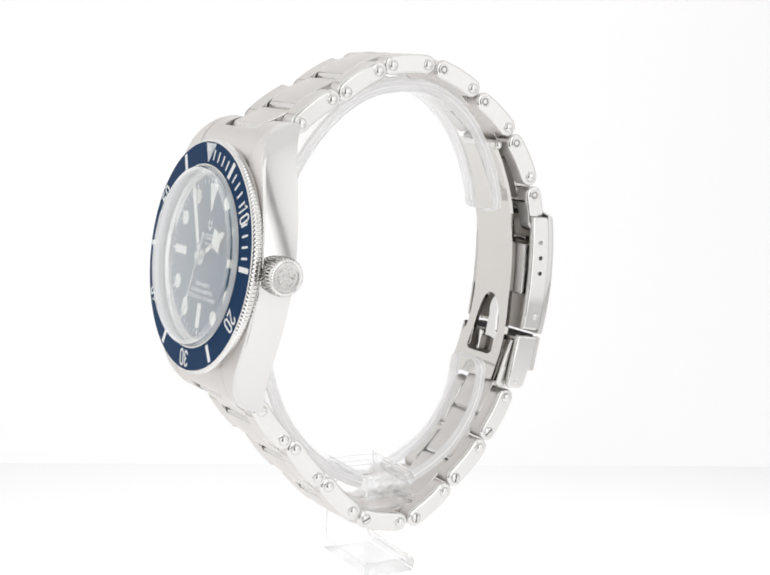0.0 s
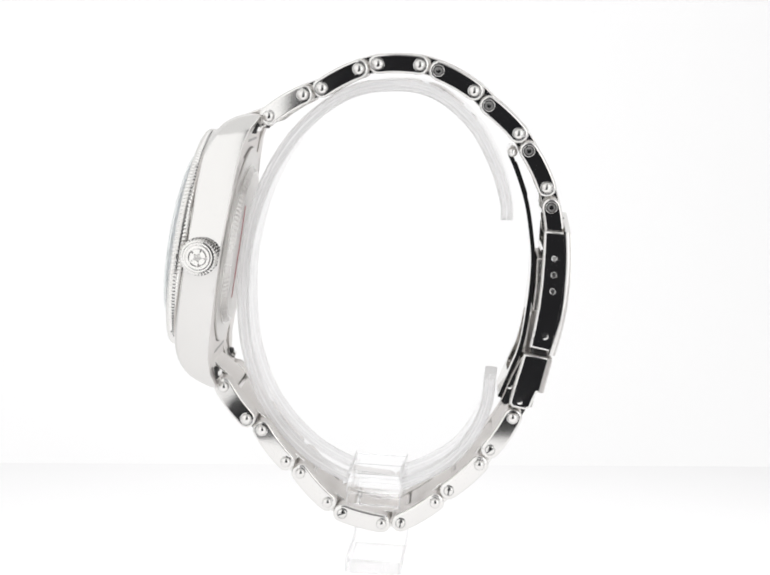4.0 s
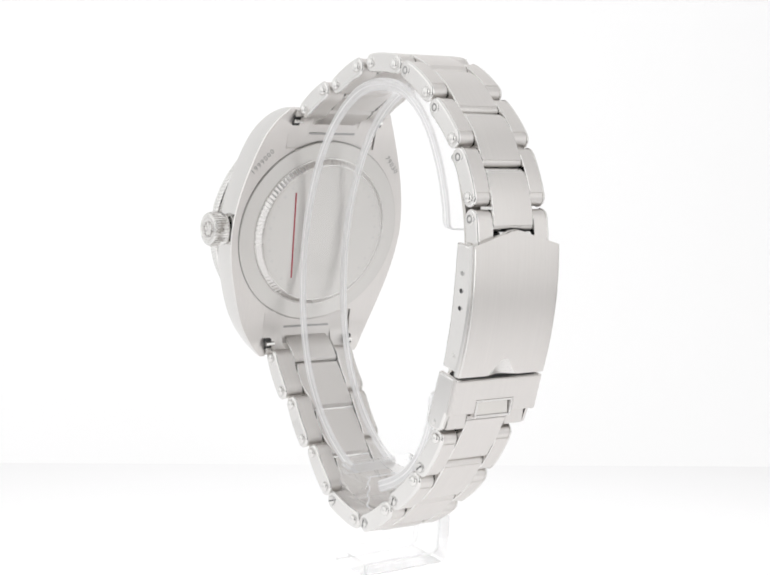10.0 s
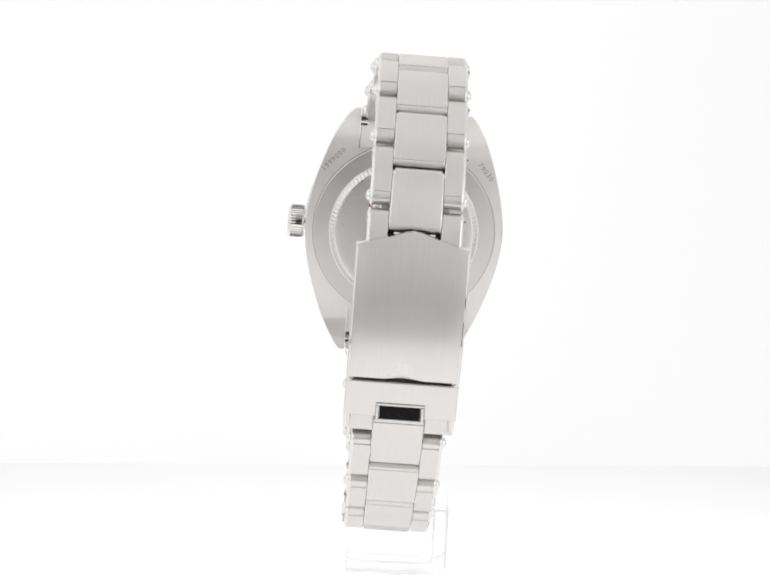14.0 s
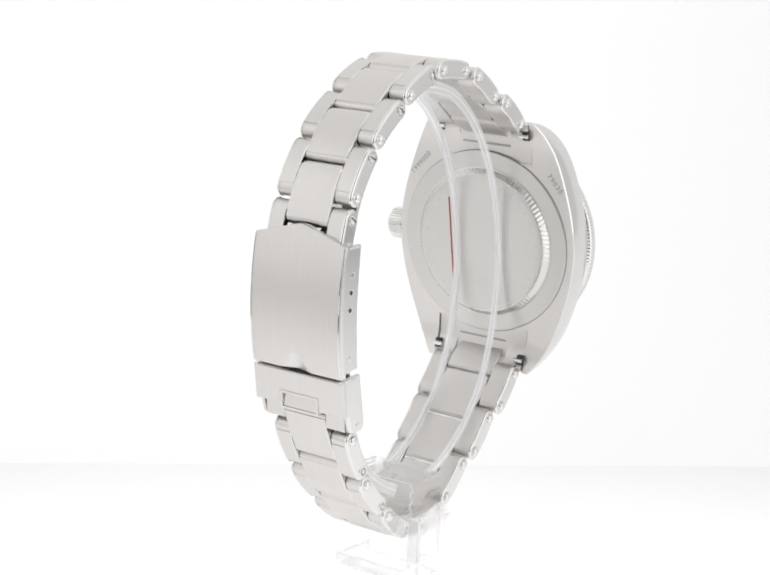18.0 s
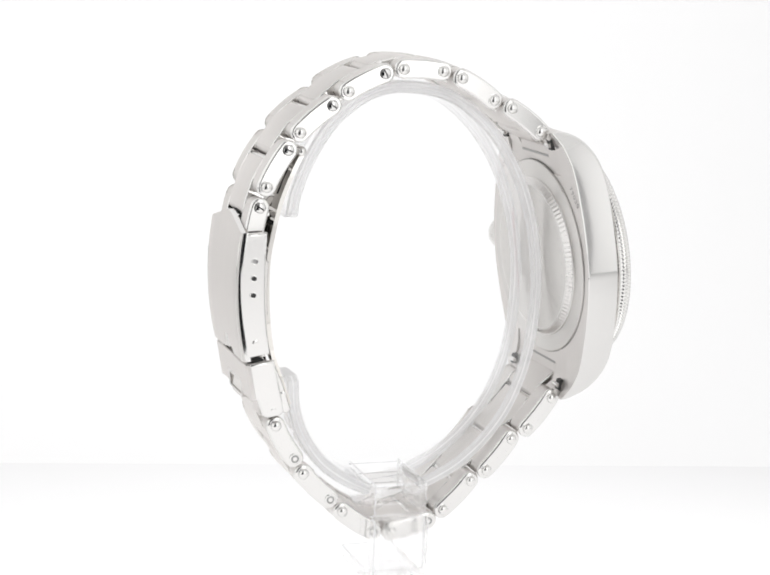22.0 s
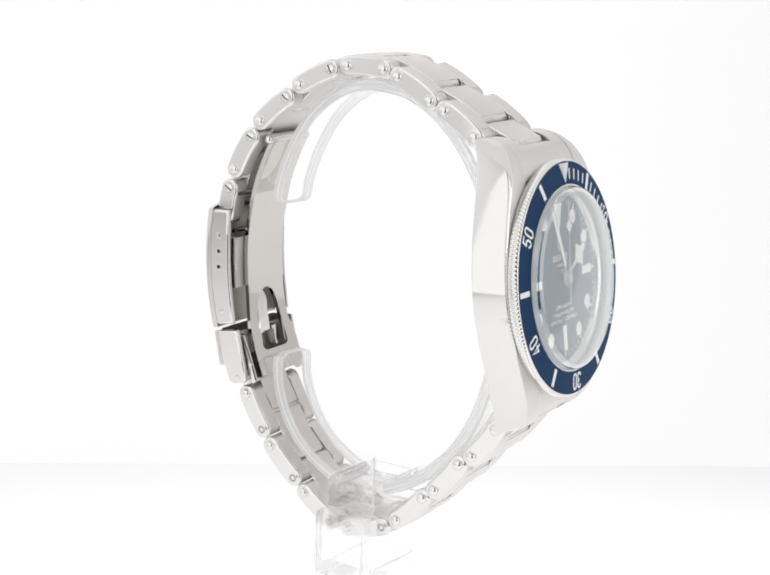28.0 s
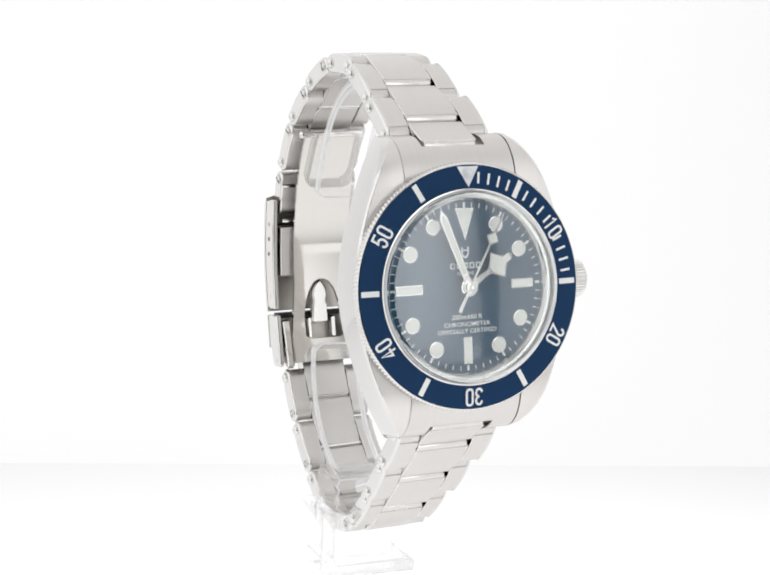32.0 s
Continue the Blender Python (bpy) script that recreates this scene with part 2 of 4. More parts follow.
# ---- the tent ----
def panel(name, corners, mat, label, kind="structure", thick=0.004):
    bm = bmesh.new()
    vs = [Vector(c) for c in corners]
    nrm = (vs[1] - vs[0]).cross(vs[2] - vs[0]).normalized() * thick
    a = [bm.verts.new(v * 1000) for v in vs]
    b = [bm.verts.new((v + nrm) * 1000) for v in vs]
    bm.faces.new(a)
    bm.faces.new(b[::-1])
    for i in range(len(a)):
        bm.faces.new((a[i], a[(i + 1) % len(a)], b[(i + 1) % len(a)], b[i]))
    ob = part(name, bm, mat, None)
    return tagged(ob, label, "panel", kind=kind)


def tent():
    x0, x1, y0, y1, z1 = -0.36, 0.36, -0.262, 0.16, 0.50
    sweep, skew = 0.064, 0.15
    # floor with a notch before the camera opening; its cloth lies a little askew
    # The notch is out of view, cut so that polished steel mirrors dark there.
    nx, ny = 0.06, -0.130
    # The floor's glow and its fade towards the edges are put into the emission.
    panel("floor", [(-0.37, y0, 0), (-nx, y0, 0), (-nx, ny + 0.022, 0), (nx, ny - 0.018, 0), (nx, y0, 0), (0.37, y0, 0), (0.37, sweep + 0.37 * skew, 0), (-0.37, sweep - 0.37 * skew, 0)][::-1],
          lamp_behind("floor_glow", (0.015, -0.12, 0), 0.46, FLOOR_GLOW - 0.33, FLOOR_GLOW + 0.475, 1.0, 0.25, (1, 0.995, 1)), "white floor of the light tent under the stand, with an added glow")
    # backdrop that sweeps up from the floor
    r = y1 - sweep
    line = [(sweep + r * math.sin(radians(a)), r - r * math.cos(radians(a))) for a in range(0, 91, 6)] + [(y1, z1)]
    bm = bmesh.new()
    rows = [[bm.verts.new((x * 1000, (y + x * skew) * 1000 + d, z * 1000 - d)) for x in (x0, x1)] for d in (0, 4) for y, z in line]
    n = len(line)
    for k in range(n - 1):
        bm.faces.new((rows[k][0], rows[k][1], rows[k + 1][1], rows[k + 1][0]))
        bm.faces.new((rows[n + k][0], rows[n + k + 1][0], rows[n + k + 1][1], rows[n + k][1]))
    # The backdrop's bright middle and dim edges are painted as emission.
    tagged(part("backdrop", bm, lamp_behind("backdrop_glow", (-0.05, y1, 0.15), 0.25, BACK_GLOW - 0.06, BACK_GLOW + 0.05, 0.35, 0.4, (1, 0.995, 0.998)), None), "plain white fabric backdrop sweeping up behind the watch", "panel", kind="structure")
    # Glow of both side walls is graded in the material; no lamp stands behind.
    panel("wall_left", [(x0, y0, 0), (x0, y1 - 0.05, 0), (x0, y1 - 0.05, z1), (x0, y0, z1)][::-1], lamp_behind("left_glow", (x0, 0.0, 0.26), 0.40, 0.48, 1.0),
          "white glowing fabric side of the light tent")
    panel("wall_right", [(x1, y0, 0), (x1, y1 + 0.055, 0), (x1, y1 + 0.055, z1), (x1, y0, z1)], lamp_behind("right_glow", (x1, -0.13, 0.20), 0.36, 0.42, WALL_GLOW - 0.02, 0.6),
          "white glowing fabric side of the light tent")
    panel("ceiling", [(x0, y0, z1), (x1, y0, z1), (x1, y1 + 0.055, z1), (x0, y1 - 0.05, z1)], glow("ceiling_glow", (1, 1, 1), CEILING_GLOW),
          "bright white light panel over the watch")
    # front of the tent with the opening through which the camera looks
    w, top, low, wide, side = 0.06, 0.114, 0.018, 0.115, 0.09
    bm = bmesh.new()
    for bx0, bx1, bz0, bz1 in ((x0, -wide, 0, z1), (wide, 0.325, 0, low), (-wide, -w, low, z1)):
        slab_y(bm, [(bx0 * 1000, bz0 * 1000), (bx1 * 1000, bz0 * 1000), (bx1 * 1000, bz1 * 1000), (bx0 * 1000, bz1 * 1000)], y0 * 1000, y0 * 1000 - 4)
    tagged(part("wall_front", bm, glow("front_glow", (1, 1, 1), FRONT_GLOW), None), "white fabric front of the tent with an opening for the camera", "panel", kind="structure")
    # Three dim cloths out of view, added to darken what the polished steel mirrors.
    panel("added_hood", [(-w, y0, top + 0.05), (side, y0, top + 0.05), (side, y0 + 0.03, z1), (-w, y0 + 0.03, z1)], plain("grey_cloth", (0.30, 0.30, 0.30), 0.9),
          "unseen dim grey fabric added over the camera opening")
    panel("added_flap", [(-w, y0 - 0.02, top), (side, y0 - 0.02, top), (side, y0 - 0.004, top + 0.052), (-w, y0 - 0.004, top + 0.052)], plain("dark_cloth", (0.17, 0.17, 0.17), 0.9),
          "unseen dark fabric flap added over the camera opening")
    panel("added_corner_cloth", [(0.325, y0, 0), (x1, y0, 0), (x1, y0, z1), (0.325, y0, z1)], plain("added_corner_cloth", (0.45, 0.45, 0.455), 0.9), "unseen dim grey cloth added in the front corner of the tent")
    panel("light_panel", [(side, y0, low), (0.325, y0, low), (0.325, y0, z1), (side, y0, z1)], lamp_behind("lamp_glow", (0.215, y0, 0.15), 0.16, 0.28, LAMP_GLOW, 0.35),
          "white fabric beside the camera opening with a lamp behind it")


tent()

# ---- the watch ----
watch = tagged(new("wristwatch"), "steel diving watch with blue bezel and riveted steel bracelet", "watch")
HUB = Vector((36.0, 0.0))          # middle of the bracelet's loop, in (y, z)

# bracelet joints (y, z), from the lugs to the clasp
TOP = [((11.6, 24.6), (16.95, 29.3)), ((19.95, 30.95), (25.75, 35.35)), ((28.85, 36.75), (36.05, 37.85)), ((39.45, 37.45), (46.2, 35.1)),
       ((49.2, 33.05), (55.2, 29.15)), ((57.5, 26.5), (61.75, 20.75)), ((63.2, 17.45), (64.8, 12.4))]
LOW = [((11.4, -24.6), (16.45, -29.6)), ((19.45, -31.35), (24.7, -36.35)), ((27.6, -38.15), (33.35, -42.65)), ((36.35, -44.15), (43.7, -44.75)),
       ((47.1, -43.95), (52.6, -39.05)), ((54.65, -36.35), (59.2, -30.6)), ((60.6, -27.5), (63.5, -20.9))]
HALF = [9.15, 8.4, 7.65, 7.65, 7.65, 7.65, 7.75]
RADIUS = 1.72


def away(p):
    return (Vector(p) - HUB).normalized()


def link_outline(a, b, r=RADIUS, belly=0.22):
    """Side view of an outer link: two round ends, the long sides bowed with the wrist."""
    a, b = Vector(a), Vector(b)
    u = (b - a).normalized()
    n = Vector((-u.y, u.x))
    if n.dot(away((a + b) / 2)) < 0:
        n = -n
    pts = []
    for k in range(7):
        t = math.pi * k / 6
        pts.append(b + u * (r * math.sin(t)) + n * (r * math.cos(t)))
    for t in (0.75, 0.5, 0.25):
        pts.append(a + (b - a) * t - n * (r - belly * 4 * t * (1 - t)))
    for k in range(7):
        t = math.pi * k / 6
        pts.append(a - u * (r * math.sin(t)) - n * (r * math.cos(t)))
    for t in (0.25, 0.5, 0.75):
        pts.append(a + (b - a) * t + n * (r + belly * 4 * t * (1 - t)))
    return [(p.x, p.y) for p in pts]


def knuckle_outline(a, b, r=RADIUS, belly=0.22, small=1.56):
    """The body of an outer link behind its side plate: it steps down to a round knuckle at both ends."""
    a, b = Vector(a), Vector(b)
    u = (b - a).normalized()
    n = Vector((-u.y, u.x))
    if n.dot(away((a + b) / 2)) < 0:
        n = -n
    pts = [b - u * 0.15 + n * r, b - u * 0.12 + n * small]
    pts += [b + u * (small * math.sin(math.pi * k / 8)) + n * (small * math.cos(math.pi * k / 8)) for k in range(9)]
    pts.append(b - u * 0.5 - n * r)
    for t in (0.75, 0.5, 0.25):
        pts.append(a + (b - a) * t - n * (r - belly * 4 * t * (1 - t)))
    pts.append(a + u * 0.5 - n * r)
    pts += [a - u * (small * math.sin(math.pi * k / 8)) - n * (small * math.cos(math.pi * k / 8)) for k in range(9)]
    pts += [a + u * 0.12 + n * small, a + u * 0.15 + n * r]
    for t in (0.25, 0.5, 0.75):
        pts.append(a + (b - a) * t + n * (r + belly * 4 * t * (1 - t)))
    return [(p.x, p.y) for p in pts]


ROLL = 0.95                        # length of the rolled ends of the centre links
GAP = [1.8, 1.8, 1.8, 2.1, 2.3, 2.3, 2.3]  # gap between two centre links, from the near joint of each outer link


def strap_outline(path, up=1.78, down=1.45, step=0.12, high=1.1):
    """Side view of a centre link that follows the path; a crease and a lower rolled end on either side."""
    path = [Vector(p) for p in path]
    nn = []
    for i, p in enumerate(path):
        t = (path[min(i + 1, len(path) - 1)] - path[max(i - 1, 0)]).normalized()
        n = Vector((-t.y, t.x))
        nn.append(n if n.dot(away(p)) > 0 else -n)
    t0, t1 = (path[0] - path[1]).normalized(), (path[-1] - path[-2]).normalized()

    def cap(p, n, t):
        c = p + n * (up - step - high) - t * ROLL
        turn = [math.pi / 12 * k for k in range(7)]
        return ([p + n * up - t * (ROLL + 0.05)] + [c + n * (high * math.cos(g)) + t * (ROLL * math.sin(g)) for g in turn]
                + [p - n * (down - 0.45), p - n * down - t * 0.45])
    keep = [i for i, p in enumerate(path) if (path[-1] - p).dot(t1) > ROLL + 0.15 and (path[0] - p).dot(t0) > ROLL + 0.15]
    pts = [path[i] + nn[i] * up for i in keep] + cap(path[-1], nn[-1], t1) + [path[i] - nn[i] * down for i in reversed(keep)] + cap(path[0], nn[0], t0)[::-1]
    return [(p.x, p.y) for p in pts]


def tuck(bm, start, ahead, by=0.93):
    """The rolled end at the start of a centre link is a little narrower than the link."""
    for vert in bm.verts:
        if (Vector((vert.co.y, vert.co.z)) - start).dot(ahead) < ROLL - 0.02:
            vert.co.x *= by
    for f in bm.faces:
        m = f.calc_center_median()
        if (Vector((m.y, m.z)) - start).dot(ahead) < ROLL and f.material_index == 0:
            f.material_index = 2


def rivet(parent, p, x, side, style):
    """The end of a link pin: a domed rivet, a slotted screw or a hollow end."""
    bm = bmesh.new()
    y, z = p
    s = side
    if style == "rivet":
        prof = [(1.12, -0.3), (1.12, 0.03), (1.04, 0.06), (0.95, 0.05), (0.93, 0.22), (0.80, 0.42), (0.56, 0.56), (0.28, 0.64), (0.06, 0.66)]
    elif style == "screw":
        prof = [(1.05, -0.3), (1.05, 0.05), (0.92, 0.09), (0.86, 0.03), (0.82, 0.03), (0.8, 0.16), (0.62, 0.25), (0.35, 0.31), (0.08, 0.33)]
    else:
        prof = [(1.05, -0.3), (1.05, 0.05), (0.95, 0.12), (0.72, 0.12), (0.68, 0.03), (0.46, 0.03), (0.42, 0.12), (0.08, 0.15)]
    lathe(bm, [(r, h * s) for r, h in prof], 16, (x, y, z), "x", slots={"ring": [0, 0, 0, 1, 1, 1, 0], "screw": [0, 0, 1, 1, 1, 0, 0, 0]}.get(style))
    ob = part({"rivet": "rivet", "screw": "screw", "ring": "pin_end"}[style], bm, [POLISHED, GROOVE], parent)
    if style == "screw":
        bm = bmesh.new()
        a = 0.9 + 0.7 * math.sin(y * 3.1 + z)
        d, e = Vector((math.cos(a), math.sin(a))) * 0.70, Vector((-math.sin(a), math.cos(a))) * 0.11
        c = Vector((y, z))
        # A near-black bar takes the place of the slot's shade.
        slab(bm, [tuple(c - d - e), tuple(c + d - e), tuple(c + d + e), tuple(c - d + e)], x + 0.1 * s, x + 0.345 * s)
        part("slot", bm, SHADE_BLACK, parent)
    return ob


def bracelet(row, sign):
    for i, (a, b) in enumerate(row):
        w = HALF[i]
        inner = w * 0.555
        last = sign > 0 and i == 6
        outline = link_outline(a, b, RADIUS, 0.1 if last else 0.22)
        for side in (1, -1):
            bm = bmesh.new()
            slab(bm, knuckle_outline(a, b, RADIUS - 0.02, 0.1 if last else 0.22), side * (inner + 0.02), side * (w - 0.45), 0.1, 0.0)
            slab(bm, outline, side * (w - 0.58), side * w, 0.05, 0.42, soft=3)
            ob = part("side_link", bm, [BRUSHED, POLISHED], watch)
            for k, p in enumerate((a, b)):
                if last and k == 1:
                    continue
                special = i >= 3 and k == 0
                style = "rivet" if not special else ("screw" if side * sign < 0 else "ring")
                rivet(ob, p, side * w, side, style)
        # centre link from inside this link to inside the next one
        if i < 6:
            c, d = row[i + 1]
            u, v = (Vector(b) - Vector(a)).normalized(), (Vector(d) - Vector(c)).normalized()
            start, end = Vector(a) + u * (GAP[i] + 0.1), Vector(c) + v * (GAP[i + 1] - 0.1)
            path = [start, Vector(a).lerp(Vector(b), 0.6) + away(b) * 0.12, Vector(b), Vector(c), end]
            ratio = HALF[i + 1] / w
            bm = bmesh.new()
            slab(bm, strap_outline(path), -inner + 0.02, inner - 0.02, 0.2, 0.2, soft=3)
            along = Vector(c) - Vector(b)
            for vert in bm.verts:
                q = (Vector((vert.co.y, vert.co.z)) - Vector(b)).dot(along) / along.length_squared
                vert.co.x *= 1 + (ratio - 1) * max(0.0, min(1.0, q))
            tuck(bm, start, u)
            part("centre_link", bm, [BRUSHED, POLISHED, SATIN], watch)
            bm = bmesh.new()
            q = Vector(c) + v * 2.35 - away(c) * 1.0
            tube(bm, [(-inner * ratio + 0.1, *q), (inner * ratio - 0.1, *q)], 0.34, 10)
            part("pin", bm, POLISHED, watch)
        # cross pins seen in the gaps of the centre row
        for p in (a, b):
            if last:
                continue
            bm = bmesh.new()
            tube(bm, [(-w + 0.1, *p), (w - 0.1, *p)], 0.55, 10)
            part("pin", bm, POLISHED, watch)


bracelet(TOP, 1)
bracelet(LOW, -1)
# last centre piece, from the lower bracelet into the clasp
bm = bmesh.new()
slab(bm, strap_outline([Vector(LOW[6][0]) + Vector((0.975, 2.2)), Vector(LOW[6][1]), (64.6, -17.6), (65.2, -15.4)]), -4.25, 4.25, 0.1, 0.1)
part("centre_link", bm, [BRUSHED, POLISHED], watch)

# ---- case: the two halves lofted along z ----
WIDTH_KEYS = [(0, 19.4), (4, 19.05), (8, 18.3), (12, 17.2), (16, 15.85), (19, 14.65), (21.5, 13.35), (23.2, 12.3), (24.5, 11.3)]
WIDTH = [(p.x, p.y) for p in spline(WIDTH_KEYS, 6)]
FRONT_BOW = 2.4


def front_y(q):
    u = max(0.0, min(1.0, (q - 14.5) / 10.05))
    return 2.3 + 8.0 * (1 - (1 - u ** FRONT_BOW) ** (1 / FRONT_BOW))


BACK = [(0, 8.5), (16, 8.5), (19, 8.65), (22, 9.3), (24, 10.3), (24.5, 10.5)]
STEP = 16.4
DRAFT = 0.055                      # the flanks lean out towards the back


def case():
    bm = bmesh.new()
    zs = [-24.5, -24.45, -24.3, -24.1, -23.8, -23.4, -22.9, -22.3, -21.6, -20.8, -20, -19, -18, -17, -STEP - 0.001, -STEP, -15, -14, -13, -12, -11, -10, -9, -8, -7, -6, -5, -4, -3, -2, -1, 0]
    zs = zs + [-z for z in zs[-2::-1]]
    for side in (1, -1):
        rows = []
        for z in zs:
            q = abs(z)
            w, f, b = at(WIDTH, q) - 0.15, front_y(q), at(BACK, q)
            f = min(f, b - 0.25)
            xi = 10.05 if q > STEP else 0.0
            ch = min(0.36 + 0.75 * max(0.0, (q - 13) / 11.5) ** 1.4, (b - f) * 0.42)
            wf = w - ch
            pts = [(xi, f), (wf - 0.05, f), (wf + 0.03, f + 0.03), (w - 0.05, f + 0.84 * ch), (w, f + 0.9 * ch + 0.05), (w + 0.005, f + 0.9 * ch + 0.09), *[(w + DRAFT * (b - f) * v + 0.045 * 4 * v * (1 - v), f + (b - 0.22 - f) * v) for v in (0.4, 0.7)], (w + DRAFT * (b - f), b - 0.22), (w + DRAFT * (b - f), b - 0.16), (w + DRAFT * (b - f) - 0.16, b), (xi, b)]
            rows.append([bm.verts.new((side * x, y, z)) for x, y in pts])
        for r0, r1 in zip(rows, rows[1:]):
            for i in range(12):
                if i == 11 and r0[0].co.x == 0 and r1[0].co.x == 0:
                    continue
                f = bm.faces.new((r0[i], r0[(i + 1) % 12], r1[(i + 1) % 12], r1[i]))
                f.material_index = 1 if 1 <= i <= 9 else 0
        for r in (rows[0], rows[-1]):
            bm.faces.new(r)
    return part("case", bm, [BRUSHED_FINE, FLANK], watch, "brushed steel case with polished flanks and chamfered lugs", 22)


case_part = case()


NOTCH = 22.6                       # height of the end link under the first centre link


def end_link(sign):
    bm = bmesh.new()
    out = [(2.75, 16.2)] + [(front_y(z) + 0.03, z) for z in (17.5, 18.5, 19.5, 20.5, 21.3, 22, 22.7, 23.3, 23.8, 24.15, 24.35)] + [(9.6, 24.5), (10.6, 24.2), (10.9, 23.2), (9.4, 22.3), (8.4, 20.2), (8.3, 16.2)]
    for side in (1, -1):
        slab(bm, [(y, z * sign) for y, z in out], side * 5.7, side * 9.93, 0.0, 0.1)
    low = [p for p in out[:9] if p[1] < NOTCH] + [(front_y(NOTCH) + 0.06, NOTCH - 0.02), (front_y(NOTCH) + 0.15, NOTCH), (8.9, NOTCH)] + out[-2:]
    slab(bm, [(y, z * sign) for y, z in low], -5.7, 5.7)
    ob = part("end_link", bm, [BRUSHED, INNER], watch, "brushed curved steel end link between the lugs")
    # short centre link that lies in the notch and reaches into the first link
    row = TOP if sign > 0 else LOW
    a, b = (Vector(p) for p in row[0])
    bm = bmesh.new()
    start, ahead = Vector((6.3, 21.5 * sign)), Vector((2.9, 1.7 * sign)).normalized()
    slab(bm, strap_outline([start, start + ahead * 3.36, a, a + (b - a).normalized() * (GAP[0] - 0.1)]), -5.02, 5.02, 0.2, 0.2, soft=3)
    tuck(bm, start, ahead)
    part("nose", bm, [BRUSHED, POLISHED, SATIN], ob)
    # slots of the spring bars on the back
    for side in (1, -1):
        # Near-black blocks are put in for the shade of these slots.
        bm = bmesh.new()
        slab(bm, [(9.3, 21.2 * sign), (10.0, 21.2 * sign), (10.45, 22.9 * sign), (10.0, 23.3 * sign)], side * 8.7, side * 9.98)
        part("slot", bm, SHADE_BLACK, ob)
        bm = bmesh.new()
        tube(bm, [(side * 8.2, 10.35, 22.1 * sign), (side * 9.97, 10.35, 22.1 * sign)], 0.42)
        part("spring_bar_or_gap_shade", bm, POLISHED, ob)
    # A flat grey strip is drawn as the shade of a recess.
    bm = bmesh.new()
    slab_y(bm, [(-5.2, 19.2 * sign), (5.2, 19.2 * sign), (5.2, 19.6 * sign), (-5.2, 19.6 * sign)], 7.9, 8.46)
    part("recess_shade", bm, GROOVE, ob)


end_link(1)
end_link(-1)

# ---- bezel, crystal, dial ----
bm = bmesh.new()
lathe(bm, [(15.25, 2.3), (19.0, 2.3), (19.5, 2.15, 0.06), (19.85, 1.85, 0.18), (19.98, 1.45, 0.23), (19.98, 0.95, 0.23), (19.9, 0.62, 0.19), (19.75, 0.36, 0.08), (19.62, 0.24), (19.5, 0.2), (19.46, 0.3), (15.68, 0.2), (15.68, -0.18), (15.45, -0.22), (15.25, 0.0)],
      720, closed=True)
bezel = part("bezel", bm, POLISHED, watch, "polished steel bezel with a coin-edge grip", 40)
bm = bmesh.new()
lathe(bm, [(15.72, 0.35), (15.72, -0.08), (19.44, 0.17), (19.44, 0.35)], 160, closed=True)
insert = part("bezel_insert", bm, BLUE_INSERT, bezel, "matt blue aluminium insert with white minute marks")


def frame_at(angle):
    """Outward and clockwise directions at an angle from twelve, seen from the front."""
    a = radians(angle)
    return Vector((math.sin(a), 0, math.cos(a))), Vector((math.cos(a), 0, -math.sin(a)))


def insert_y(r):
    return -0.08 + 0.25 * (r - 15.72) / 3.72


def radial_bar(parent, name, mat, angle, r0, r1, w0, w1, y0, y1, lift=0.03, depth=0.12):
    """A bar from radius r0 to r1; y0 and y1 are the surface's height at its ends."""
    o, t = frame_at(angle)
    bm = bmesh.new()
    vs = []
    for dy in (-lift, depth):
        for r, w, y in ((r0, w0, y0), (r1, w1, y1)):
            for s in (-1, 1):
                vs.append(bm.verts.new(o * r + t * (s * w / 2) + Vector((0, y + dy, 0))))
    for q in ((0, 1, 3, 2), (4, 6, 7, 5), (0, 2, 6, 4), (1, 5, 7, 3), (0, 4, 5, 1), (2, 3, 7, 6)):
        bm.faces.new([vs[k] for k in q])
    return part(name, bm, mat, parent)


for m in range(1, 60):
    if m % 10 == 0:
        continue
    if m % 5 == 0:
        radial_bar(insert, "five_minute_mark", WHITE_PRINT, m * 6, 16.12, 19.08, 0.88, 0.88, insert_y(16.12), insert_y(19.08))
    elif m < 15:
        radial_bar(insert, "minute_mark", WHITE_PRINT, m * 6, 16.55, 18.35, 0.37, 0.37, insert_y(16.55), insert_y(18.35))


def arc(cx, cy, rx, ry, a0, a1, n=8):
    return [(cx + rx * math.cos(radians(a0 + (a1 - a0) * k / n)), cy + ry * math.sin(radians(a0 + (a1 - a0) * k / n))) for k in range(n + 1)]


# the bezel's narrow square-shouldered figures as pen strokes in a box 1 wide and 2 high: (points, closed)
FIGURES = {
    "0": [(round_rect(-0.5, -1, 0.5, 1, 0.40), True)],
    "1": [([(-0.32, 0.62), (0.08, 1.0), (0.08, -1.0)], False)],
    "2": [(arc(0, 0.5, 0.5, 0.5, 175, -25) + [(-0.5, -1.0), (0.55, -1.0)], False)],
    "3": [(arc(0, 0.5, 0.5, 0.5, 165, -80) + arc(0, -0.5, 0.5, 0.5, 80, -165), False)],
    "4": [([(0.2, -1.0), (0.2, 1.0), (-0.5, -0.42), (0.58, -0.42)], False)],
    "5": [([(0.48, 1.0), (-0.42, 1.0), (-0.48, 0.1)] + arc(0, -0.38, 0.5, 0.62, 120, -160), False)],
}


